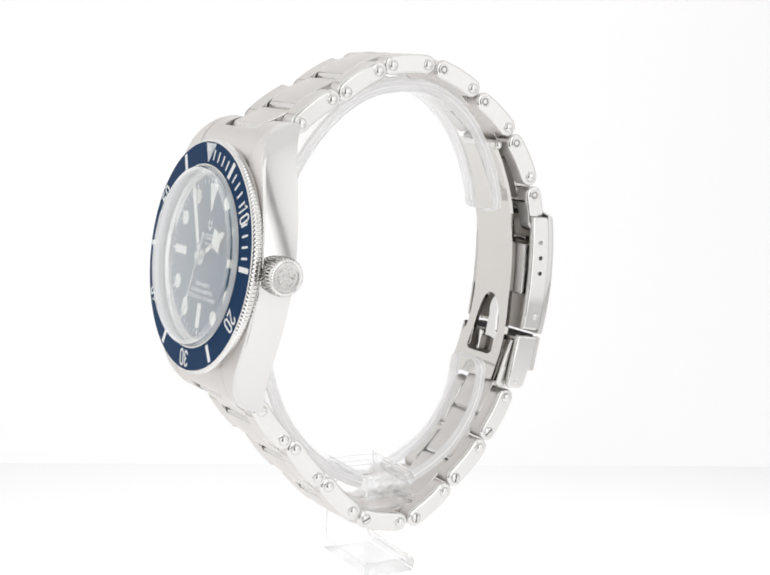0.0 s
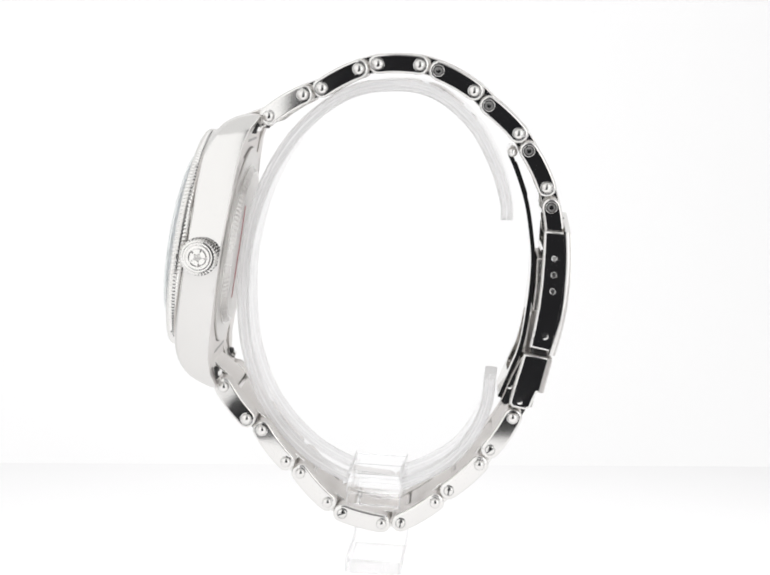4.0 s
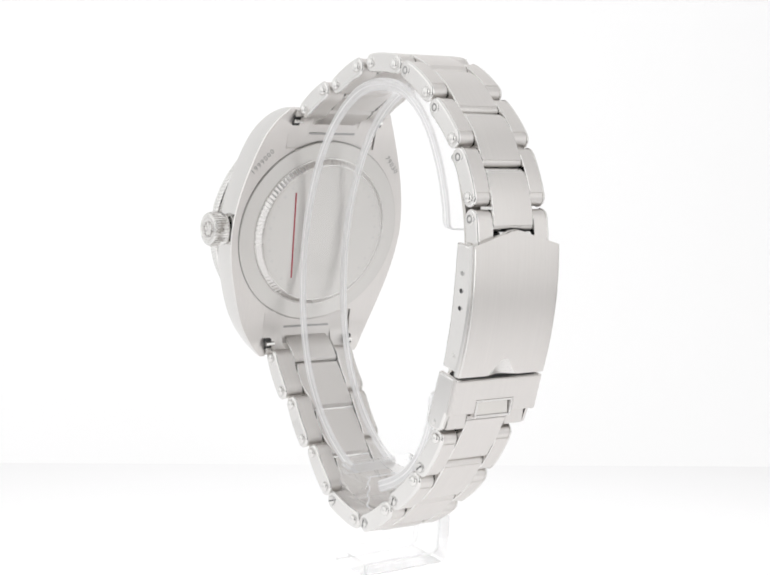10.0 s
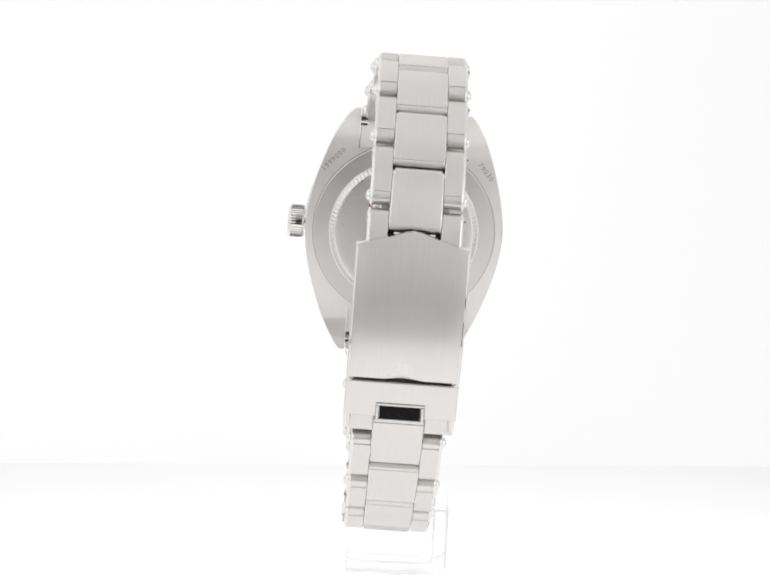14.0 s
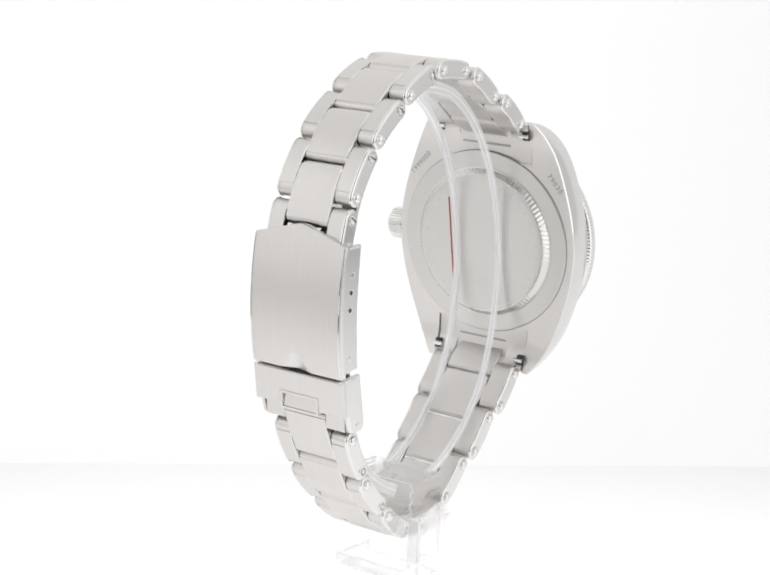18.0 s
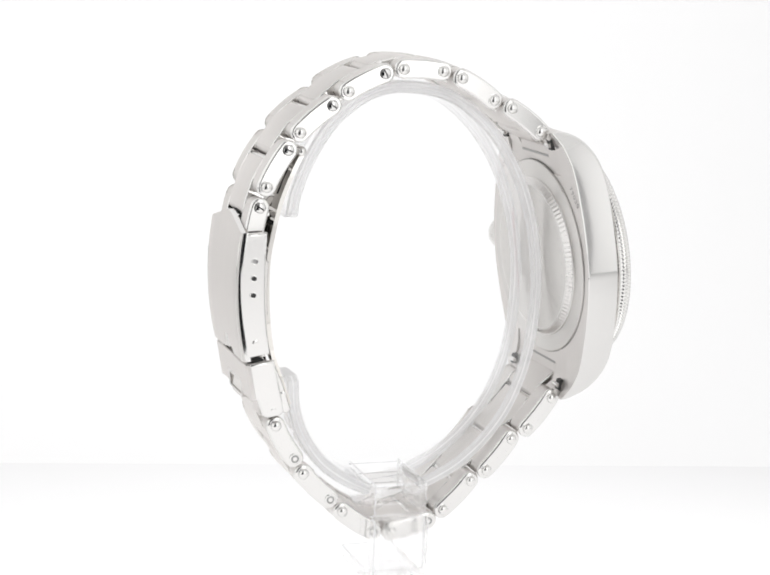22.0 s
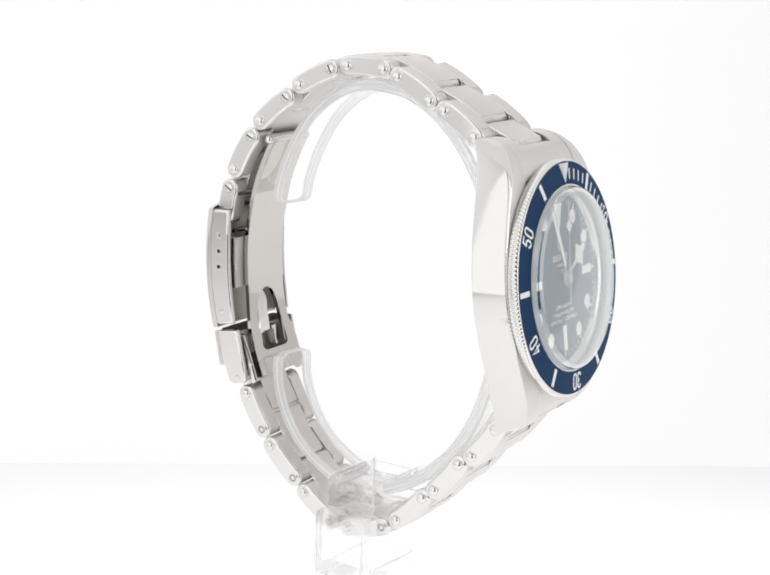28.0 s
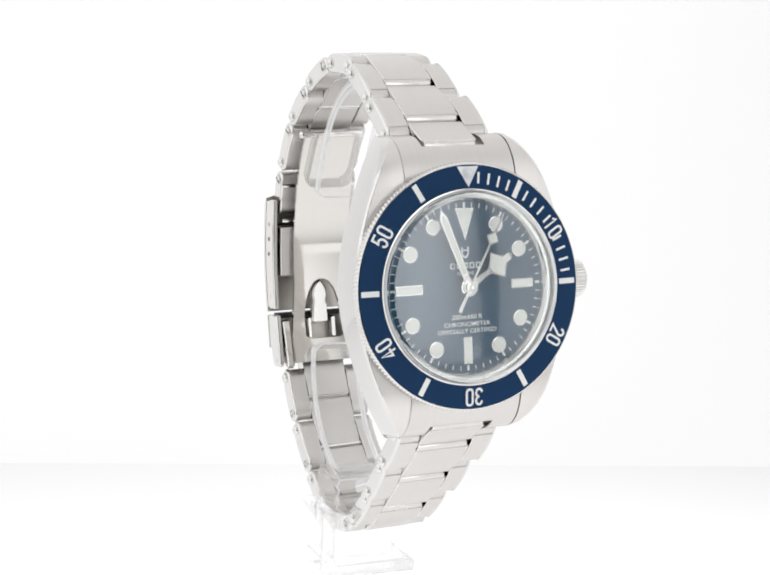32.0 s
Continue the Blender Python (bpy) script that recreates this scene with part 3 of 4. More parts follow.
def pen(bm, pts, closed, wide, place):
    """A ribbon of one width along a line of points."""
    rows, n = [], len(pts)
    for i, p in enumerate(pts):
        p = Vector(p)
        a = Vector(pts[i - 1]) if i or closed else None
        b = Vector(pts[(i + 1) % n]) if i < n - 1 or closed else None
        d0 = (p - a).normalized() if a is not None else (b - p).normalized()
        d1 = (b - p).normalized() if b is not None else d0
        n0, n1 = Vector((-d0.y, d0.x)), Vector((-d1.y, d1.x))
        k = n0 + n1
        k = k / max(0.5, k.length_squared / 2)
        if not closed and i in (0, n - 1):
            p = p + d1 * (wide / 2 if i else -wide / 2) * 0.6
        rows.append([bm.verts.new(place(p + k * (s * wide / 2))) for s in (1, -1)])
    for r0, r1 in list(zip(rows, rows[1:])) + ([(rows[-1], rows[0])] if closed else []):
        bm.faces.new((r0[0], r1[0], r1[1], r0[1]))


for m in (10, 20, 30, 40, 50):
    o, t = frame_at(m * 6)
    bm = bmesh.new()
    for k, figure in enumerate(str(m)):
        for pts, closed in FIGURES[figure]:
            pen(bm, [(x * 1.06, z * 1.28) for x, z in pts], closed, 0.37,
                lambda q, k=k: o * (17.58 + q.y) + t * (q.x + (k - 0.5) * 1.68) + Vector((0, insert_y(17.58 + q.y) - 0.03, 0)))
    part("numeral", bm, WHITE_PRINT, insert)
radial_bar(insert, "triangle", SILVER_PRINT, 0, 15.98, 19.22, 0.05, 3.8, insert_y(15.98), insert_y(19.22))
bm = bmesh.new()
lathe(bm, [(0.95, 0.2), (0.95, -0.08), (0.82, -0.16), (0.74, -0.08), (0.7, -0.16), (0.45, -0.36), (0.05, -0.42)], 20, (0, 0, 18.1))
part("pearl", bm, SILVER_PRINT, insert, "domed luminous pearl in the bezel triangle")

bm = bmesh.new()
lathe(bm, [(14.26, -1.62), (12, -1.84), (9, -2.02), (6, -2.15), (3, -2.22), (0.05, -2.24), (0.05, -0.9), (3, -0.88), (6, -0.81), (9, -0.68), (12, -0.5), (13.7, -0.35), (14.26, -0.3)],
      160, closed=True, slots=[0, 0, 0, 0, 0, 1, 1, 1, 1, 1, 1, 1, 1])
# rim; its wall is whitened for the bright surroundings it would refract
lathe(bm, [(15.2, 0.7), (15.22, -0.95), (15.05, -1.3), (14.75, -1.5), (14.28, -1.62), (14.28, 0.7)], 160, closed=True, slots=[2, 3, 3, 3, 1, 1])
crystal = part("crystal", bm, [CRYSTAL_FACE, CRYSTAL_BACK, SAPPHIRE, CRYSTAL_EDGE], watch, "domed clear sapphire crystal over the dial", 30)
crystal.visible_shadow = False
bm = bmesh.new()
lathe(bm, [(15.2, 0.75), (14.75, 0.74), (14.55, 0.82), (14.4, 0.82), (14.1, 1.05), (13.72, 1.84), (13.68, 2.25), (15.2, 2.25)], 128, closed=True)
part("rehaut", bm, POLISHED, watch, "silver inner ring round the dial")
DIAL_Y = 1.8
bm = bmesh.new()
lathe(bm, [(13.75, DIAL_Y + 0.5), (13.75, DIAL_Y), (0.05, DIAL_Y)], 128)
dial = part("dial", bm, BLUE_DIAL, watch, "matt blue dial with pale luminous markers")

for m in range(60):
    big = m % 5 == 0
    radial_bar(dial, "hour_tick" if big else "minute_tick", WHITE_PRINT, m * 6, 12.65 if big else 12.75, 13.5, 0.42 if big else 0.14, 0.42 if big else 0.14, DIAL_Y, DIAL_Y, 0.015, 0.05)
for h in (1, 2, 4, 5, 7, 8, 10, 11):
    o, t = frame_at(h * 30)
    c = o * 11.25
    bm = bmesh.new()
    lathe(bm, [(1.32, DIAL_Y + 0.1), (1.32, DIAL_Y - 0.16), (1.17, DIAL_Y - 0.2), (1.15, DIAL_Y - 0.14), (0.05, DIAL_Y - 0.15)], 24, tuple(c), slots=[1, 1, 1, 0])
    part("hour_marker", bm, [LUME, POLISHED], dial)
for h, r0, r1 in ((3, 8.3, 12.1), (6, 8.2, 12.3), (9, 7.9, 12.3)):
    radial_bar(dial, "marker_surround", POLISHED, h * 30, r0 - 0.12, r1 + 0.12, 1.55, 1.55, DIAL_Y, DIAL_Y, 0.14, 0.05)
    radial_bar(dial, "hour_marker", LUME, h * 30, r0, r1, 1.3, 1.3, DIAL_Y, DIAL_Y, 0.17, 0.05)
radial_bar(dial, "marker_surround", POLISHED, 0, 7.5, 12.6, 0.1, 3.4, DIAL_Y, DIAL_Y, 0.14, 0.05)
radial_bar(dial, "hour_marker", LUME, 0, 7.95, 12.45, 0.05, 3.0, DIAL_Y, DIAL_Y, 0.17, 0.05)


def dial_text(words, z, size, mat, squeeze=1.0):
    bm = bmesh.new()
    lettering(bm, words, size, (0, DIAL_Y - 0.02, z), (1, 0, 0), (0, 0, 1), (0, -1, 0), 0.02, squeeze, 1.0, 0.01)
    part("dial_print", bm, mat, dial)


dial_text("200m:660 ft", -4.8, 0.78, WHITE_PRINT, 1.05)
dial_text("CHRONOMETER", -6.0, 0.72, WHITE_PRINT, 1.12)
dial_text("OFFICIALLY CERTIFIED", -7.1, 0.72, WHITE_PRINT, 1.05)
dial_text("GENEVE", 2.15, 0.55, WHITE_PRINT, 1.1)
# maker's shield and name, as plain shapes
bm = bmesh.new()
slab_y(bm, [(-0.68, 6.4), (-0.68, 5.3), (-0.40, 4.75), (0, 4.5), (0.40, 4.75), (0.68, 5.3), (0.68, 6.4), (0.42, 6.4), (0.42, 5.35), (0.2, 5.0), (0, 4.85), (-0.2, 5.0), (-0.42, 5.35), (-0.42, 6.4)], DIAL_Y - 0.03, DIAL_Y + 0.02)
part("shield", bm, SILVER_PRINT, dial)
bm = bmesh.new()
slab_y(bm, [(-0.42, 5.75), (0.42, 5.75), (0.42, 5.95), (-0.42, 5.95)], DIAL_Y - 0.03, DIAL_Y + 0.02)
part("shield", bm, SILVER_PRINT, dial)
for x in (-2.3, -1.15, 0.0, 1.15, 2.3):
    bm = bmesh.new()
    slab_y(bm, round_rect(x - 0.44, 2.9, x + 0.44, 3.9, 0.14), DIAL_Y - 0.03, DIAL_Y + 0.02)
    slab_y(bm, round_rect(x - 0.2, 3.12, x + 0.2, 3.68, 0.1), DIAL_Y - 0.034, DIAL_Y - 0.03)
    for f in bm.faces:
        c = f.calc_center_median()
        f.material_index = 1 if c.y < DIAL_Y - 0.0305 else 0
    part("name_bar", bm, [SILVER_PRINT, BLUE_DIAL], dial)


def hand(name, outline, y, label, thick=0.12):
    """A hand drawn pointing to twelve about the origin at its axis; metal rim with a luminous filling."""
    bm = bmesh.new()
    slab_y(bm, outline, 0.0, thick)
    ob = part(name, bm, POLISHED, watch, label)
    ob.location = (0, y * MM, 0)
    return ob


def fill(parent, outline, depth=-0.03):
    bm = bmesh.new()
    slab_y(bm, outline, depth, 0.05)
    part("lume", bm, LUME, parent)


def boss(parent, r, h0, h1):
    bm = bmesh.new()
    lathe(bm, [(r, h0), (r, h1), (r * 0.85, h1 - 0.06), (r * 0.35, h1 - 0.08), (0.04, h1 - 0.02)], 24)
    part("hub", bm, POLISHED, parent)


hour_hand = hand("hour_hand", [(-0.5, 0), (0.5, 0), (0.42, 4.2), (0.62, 4.6), (2.45, 6.2), (0.75, 7.7), (0.6, 8.9), (0, 9.3), (-0.6, 8.9), (-0.75, 7.7), (-2.45, 6.2), (-0.62, 4.6), (-0.42, 4.2)], 0.65, "short hour hand with a diamond of pale lume")
fill(hour_hand, [(-0.45, 4.85), (0.45, 4.85), (2.15, 6.2), (0.6, 7.5), (0.45, 8.75), (-0.45, 8.75), (-0.6, 7.5), (-2.15, 6.2)])
boss(hour_hand, 1.5, 1.2, -0.1)
minute_hand = hand("minute_hand", [(-0.5, 0), (0.5, 0), (0.62, 3), (0.68, 11.9), (0, 13.4), (-0.68, 11.9), (-0.62, 3)], 0.38, "long minute hand filled with pale lume")
fill(minute_hand, [(-0.36, 2.4), (0.36, 2.4), (0.52, 11.4), (0, 12.5), (-0.52, 11.4)])
boss(minute_hand, 1.2, 0.1, -0.1)
second_hand = hand("second_hand", [(-0.34, -4.4), (0.34, -4.4), (0.19, 0), (0.2, 7.55), (1.22, 8.65), (0.2, 9.75), (0.13, 13.2), (-0.13, 13.2), (-0.2, 9.75), (-1.22, 8.65), (-0.2, 7.55), (-0.19, 0)], 0.10, "thin second hand with a small diamond", thick=0.08)
fill(second_hand, [(0, 7.7), (0.98, 8.65), (0, 9.6), (-0.98, 8.65)])
boss(second_hand, 0.92, 0.1, -0.14)

# ---- crown ----
CY, CZ = 5.2, -0.1
bm = bmesh.new()
lathe(bm, [(1.6, 18.6), (1.6, 19.7), (3.0, 19.75), (3.2, 19.95, 0.22), (3.25, 20.3, 0.28), (3.25, 22.3, 0.28), (3.1, 22.75, 0.15), (2.85, 22.95), (2.62, 22.98), (2.5, 22.86), (0.05, 22.86)], 144, (0, CY, CZ), "x", period=4)
crown = part("crown", bm, POLISHED, watch, "fluted steel winding crown with a relief on its end", 40)
bm = bmesh.new()
star = [((0.92 if k % 2 == 0 else 0.52) * math.sin(math.tau * k / 10 + 0.3), (0.92 if k % 2 == 0 else 0.52) * math.cos(math.tau * k / 10 + 0.3)) for k in range(10)]
slab(bm, [(CY + a, CZ + b) for a, b in star], 22.8, 23.0, 0.0, 0.12)
for k in range(5):
    mid = math.tau * (k + 0.5) / 5 + 0.3
    arc = [(22.93, CY + 1.5 * math.sin(mid + d), CZ + 1.5 * math.cos(mid + d)) for d in [radians(-27 + 9 * n) for n in range(7)]]
    tube(bm, arc, 0.13, 6)
    tip = mid + math.pi / 5
    tube(bm, [(22.93, CY + r * math.sin(tip), CZ + r * math.cos(tip)) for r in (1.05, 1.3, 1.62)], 0.16, 6)
relief = part("relief", bm, SATIN, crown)
bm = bmesh.new()
lathe(bm, [(2.25, 22.8), (2.25, 22.93), (2.12, 22.95), (2.02, 22.88), (2.02, 22.8)], 48, (0, CY, CZ), "x", closed=True)
part("ring", bm, SATIN, crown)

# ---- case back ----
bm = bmesh.new()
lathe(bm, [(17.9, 8.3), (17.9, 8.72), (17.75, 8.84), (14.8, 8.86), (14.75, 9.0), (14.55, 9.05, 0.06), (14.45, 9.2, 0.13), (13.9, 9.75, 0.13), (13.7, 9.9, 0.04), (13.4, 9.95), (12.6, 9.95), (0.05, 9.95)], 420, period=4,
      slots=[0, 0, 0, 0, 1, 1, 1, 1, 1, 0, 0])
caseback = part("case_back", bm, [BACK_SATIN, SATIN], watch, "satin steel screw-down case back with a fluted ring", 24)
for k in range(34):
    a = 360 * k / 34
    if 150 < a < 185:
        continue
    o, t = frame_at(a)
    hw = 0.14 + 0.07 * ((k * 7) % 3)
    bm = bmesh.new()
    vs = [bm.verts.new(o * r + t * (s * hw) + Vector((0, 9.935, 0))) for r, s in ((11.8, -1), (12.4, -1), (12.4, 1), (11.8, 1))]
    ws = [bm.verts.new(v.co + Vector((0, 0.019, 0))) for v in vs]
    bm.faces.new(vs)
    bm.faces.new(ws[::-1])
    for i in range(4):
        bm.faces.new((vs[i], vs[(i + 1) % 4], ws[(i + 1) % 4], ws[i]))
    part("engraved_bar", bm, FAINT_ENGRAVED, caseback)
bm = bmesh.new()
lathe(bm, [(17.89, 8.4), (17.89, 8.515), (18.03, 8.515), (18.03, 8.4)], 120, closed=True)
part("groove", bm, DARK_ENGRAVED, caseback)
bm = bmesh.new()
slab_y(bm, [(7.18, 8.15), (7.45, 8.15), (6.1, -8.82), (5.83, -8.82)], 9.9, 10.02)
part("red_line", bm, RED_LINE, caseback, "thin red line on the protective film")


def back_number(words, x0, z0, x1, z1):
    """Numbers engraved beside the case back, read from behind."""
    a, b = Vector((x0, 8.52, z0)), Vector((x1, 8.52, z1))
    right = (b - a).normalized()
    bm = bmesh.new()
    lettering(bm, words, 1.0, (a + b) / 2, right, Vector((0, 1, 0)).cross(right), (0, 1, 0), 0.02, 1.0, 1.25)
    part("engraved_number", bm, DARK_ENGRAVED, case_part)


back_number("1999000", 17.0, 11.4, 12.6, 16.2)
back_number("79030", -13.4, 15.3, -16.7, 11.6)

# ---- clasp ----


def cover_y(z):
    return 69.14 - 0.009 * (z + 0.79) ** 2


NOTCH_EDGE = [(0.0, -5.0), (0.7, -5.25), (1.4, -6.0), (2.2, -7.05), (2.9, -7.85), (3.35, -8.22)]  # bell-shaped thumb notch, (x, z)


def clasp():
    # curved cover plate with a peaked upper edge
    bm = bmesh.new()
    half = [0.0, 0.35, 0.7, 1.05, 1.4, 1.8, 2.2, 2.55, 2.9, 3.15, 3.4, 4.5, 6.5, 8.85, 9.1, 9.25, 9.3]
    cols = [-x for x in reversed(half[1:])] + half
    nx, nz, w = len(cols) - 1, 28, 9.3
    grid = []
    for k in range(2):
        sheet = []
        for i in range(nx + 1):
            x = cols[i]
            top = 13.9 + 2.6 * (1 - abs(x) / w) ** 1.0
            if abs(x) < 1.0:
                top -= 0.12
            row = []
            for j in range(nz + 1):
                z = -8.2 + 3.6 * j / 14 if j < 14 else -4.6 + (top + 4.6) * (j - 14) / 14
                edge = 0.35 * (max(0, abs(x) - 8.85) / 0.45) ** 2.5
                deep = at(NOTCH_EDGE, abs(x)) - z if abs(x) < 3.35 else 0.0
                sunk = 0.05 + 0.255 * deep if deep > 0 and not k else 0.0
                row.append(bm.verts.new((x, cover_y(z) - edge - sunk - (0.9 if k else 0), z)))
            sheet.append(row)
        grid.append(sheet)
    a, b = grid
    for i in range(nx):
        for j in range(nz):
            face = bm.faces.new((a[i][j], a[i + 1][j], a[i + 1][j + 1], a[i][j + 1]))
            face.material_index = 3 if all(v.co.y < cover_y(v.co.z) - 0.03 for v in face.verts) and abs(cols[i]) < 3.4 else 0
            # The shade inside the cover is put into this sheet's colour.
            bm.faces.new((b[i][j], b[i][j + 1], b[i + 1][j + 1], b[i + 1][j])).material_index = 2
    loop = [(i, 0) for i in range(nx)] + [(nx, j) for j in range(nz)] + [(i, nz) for i in range(nx, 0, -1)] + [(0, j) for j in range(nz, 0, -1)]
    for (i, j), (p, q) in zip(loop, loop[1:] + loop[:1]):
        f = bm.faces.new((a[i][j], b[i][j], b[p][q], a[p][q]))
        f.material_index = 1
    cover = part("clasp_cover", bm, [BRUSHED, POLISHED, SHADED_INSIDE, SATIN], watch, "brushed folding clasp cover with a peaked edge")
    zs = [13.75 - 21.45 * k / 10 for k in range(11)]
    for side in (1, -1):
        outl = [(cover_y(z) - 0.05, z) for z in zs] + [(63.95, -7.5), (64.05, -4), (64.05, 0), (63.8, 4), (63.3, 8.5), (62.65, 13.4)]
        bm = bmesh.new()
        slab(bm, outl, side * 8.4, side * 9.25, 0.0, 0.4, soft=3)
        cheek = part("cheek", bm, [BRUSHED, POLISHED], cover)
        # Near-black and grey floors replace the shade inside the drilled-through holes.
        for p, floor_of in (((65.27, 8.87), GROOVE), ((65.72, 6.0), SHADE_BLACK), ((66.07, 3.13), SHADE_BLACK)):
            bm = bmesh.new()
            lathe(bm, [(0.61, 9.15 * side), (0.6, 9.28 * side), (0.53, 9.295 * side), (0.46, 9.27 * side), (0.42, 9.255 * side), (0.05, 9.255 * side)], 14, (0, *p), "x", slots=[1, 1, 1, 1, 0])
            part("adjustment_hole", bm, [floor_of, POLISHED], cover, "drilled adjustment hole")
        bm = bmesh.new()
        lathe(bm, [(0.55, 9.15 * side), (0.52, 9.3 * side), (0.3, 9.34 * side), (0.05, 9.35 * side)], 14, (0, 66.36, -5.1), "x")
        part("pin_end", bm, POLISHED, cover)
    for side in (1, -1):
        bm = bmesh.new()
        line = [(side * 8.97, cover_y(z) - 0.05, z) for z in [13.6 - 21.6 * k / 12 for k in range(13)]]
        tube(bm, line, 0.11, 6)
        part("border", bm, POLISHED, cover)

    # safety cover
    w = 9.3
    bm = bmesh.new()
    body = [(-w, -8.9), (w, -8.9), (w, -15.2), (3.95, -15.2), (3.95, -12.75), (-3.95, -12.75), (-3.95, -15.2), (-w, -15.2)]
    slab(bm, body, 67.5, 68.4, 0.0, 0.18, lambda y, p: (p[0], y - 0.075 * (-8.75 - p[1]) - 0.05 * max(0, abs(p[0]) - 9.15) * 10 * (y > 68), p[1]))
    safety = part("safety_cover", bm, [BRUSHED, BRUSHED], watch, "brushed steel safety cover of the clasp")
    for side in (1, -1):
        bm = bmesh.new()
        slab(bm, [(68.3, -8.75), (67.9, -15.2), (66.75, -15.35), (66.1, -18.2), (65.3, -18.75), (63.0, -18.7), (62.3, -18.1), (62.5, -15), (63.25, -8.75)], side * 8.4, side * 9.25, 0, 0.4, soft=3)
        part("cheek", bm, [BRUSHED, POLISHED], safety)
        bm = bmesh.new()
        lathe(bm, [(0.5, 9.15 * side), (0.48, 9.3 * side), (0.28, 9.33 * side), (0.05, 9.34 * side)], 12, (0, 64.1, -17.5), "x")
        part("pin_end", bm, POLISHED, safety)
        bm = bmesh.new()
        slab_y(bm, [(side * 4.3, -15.0), (side * 8.2, -15.0), (side * 8.2, -18.3), (side * 4.3, -18.3)], 65.3, 66.5, 0.1, 0.15)
        part("tab", bm, [BRUSHED, BRUSHED], safety)
    # window frame and the small flap in it
    bm = bmesh.new()
    for x0, z0, x1, z1 in ((-3.95, -13.2, 3.95, -12.75), (-3.95, -15.9, -3.5, -13.2), (3.5, -15.9, 3.95, -13.2), (-3.5, -15.9, 3.5, -15.55)):
        slab_y(bm, [(x0, z0), (x1, z0), (x1, z1), (x0, z1)], 66.9, 68.05, 0.0, 0.08)
    part("window_frame", bm, [BRUSHED, SATIN], safety)
    bm = bmesh.new()
    slab(bm, [(67.5, -13.2), (67.78, -15.5), (66.9, -15.5), (66.7, -13.2)], -3.45, 3.45, 0.1, 0.1)
    part("flap", bm, BLADE, safety, "small polished flap in the safety cover")
    # Dark bar added as the shade in the gap between both covers.
    bm = bmesh.new()
    slab_y(bm, [(-8.15, -8.5), (8.15, -8.5), (8.15, -9.4), (-8.15, -9.4)], 64.9, 67.4)
    part("gap_shade", bm, SHADE_BLACK, safety)

    # long folding blade with its arched window
    path = spline([(54.6, 25.6), (56.4, 22.9), (59.1, 17.8), (61.0, 12.4), (62.3, 7.4), (62.95, 1.5), (63.15, -5.0), (62.9, -9.0), (62.2, -12.2), (60.9, -17.9)], 5)
    bm = bmesh.new()
    rows = []
    line = sorted((p.y, p.x) for p in path)
    stops = [25.6 - 0.6 * k for k in range(46)] + [-1.98] + [-2.0 - 0.4 * k for k in range(29)] + [-13.6, -13.62] + [-14.2, -15, -16, -17, -17.9]
    for z in sorted((z for z in stops if z > -1.9 or z <= -1.98), reverse=True):
        hw = at([(-18, 6.7), (-13, 6.7), (-8, 6.0), (-3, 5.6), (26, 5.6)], z)
        cut = 0.31 + 3.65 * math.sqrt(max(0.0, 1 - (1 - min(1.0, (-1.98 - z) / 9.5)) ** 2)) - 0.9 * max(0.0, (-12.9 - z) / 0.7) ** 2 if -13.61 < z < -1.99 else 0.0
        rows.append([bm.verts.new((x, at(line, z), z)) for x in (-hw, -hw + 0.25, -max(cut, 0.3), max(cut, 0.3), hw - 0.25, hw)] + [cut])
    for r0, r1 in zip(rows, rows[1:]):
        for i in range(5):
            if i == 2 and r0[6] > 0.3 and r1[6] > 0.3:
                continue
            bm.faces.new((r0[i], r0[i + 1], r1[i + 1], r1[i]))
    bmesh.ops.recalc_face_normals(bm, faces=bm.faces)
    bmesh.ops.solidify(bm, geom=bm.faces[:], thickness=0.75)
    blade = part("clasp_blade", bm, BLADE, watch, "long polished folding blade with an arched window", 40)
    bm = bmesh.new()
    lathe(bm, [(0.05, -6.6), (0.5, -6.5), (0.8, -6.2), (0.9, -5.8), (0.9, 5.8), (0.8, 6.2), (0.5, 6.5), (0.05, 6.6)], 16, (0, 54.75, 25.75), "x")
    part("hinge", bm, POLISHED, blade)
    bm = bmesh.new()
    for x0, z0, x1, z1 in ((-3.3, 18.6, 3.3, 19.2), (-3.3, 19.2, -2.9, 23.6), (2.9, 19.2, 3.3, 23.6)):
        slab_y(bm, [(x0, z0), (x1, z0), (x1, z1), (x0, z1)], 0.0, 1.0)
    for vert in bm.verts:
        vert.co.y = at(line, vert.co.z) - (0.5 if vert.co.y < 0.5 else -0.2)
    part("hinge_pocket", bm, BLADE, blade)
    # inner plate and the latch seen through the arch
    bm = bmesh.new()
    slab(bm, [(at(line, 8.2) + 0.35, 8.2), (66.2, 8.6), (66.6, 3.0), (66.6, -1.6), (at(line, -1.0) + 0.35, -1.0), (at(line, 3.0) + 0.35, 3.0)], -7.9, 7.9, 0.15, 0.15)
    part("inner_plate", bm, [BRUSHED, SATIN], blade)
    bm = bmesh.new()
    slab_y(bm, [(0.0, -2.2), (0.75, -2.9), (1.35, -4.0), (1.55, -5.2), (1.35, -6.4), (1.6, -8.0), (1.75, -10.4), (1.5, -10.7), (-1.5, -10.7), (-1.75, -10.4), (-1.6, -8.0), (-1.35, -6.4), (-1.55, -5.2), (-1.35, -4.0), (-0.75, -2.9)], 64.6, 63.4, 0.0, 0.3)
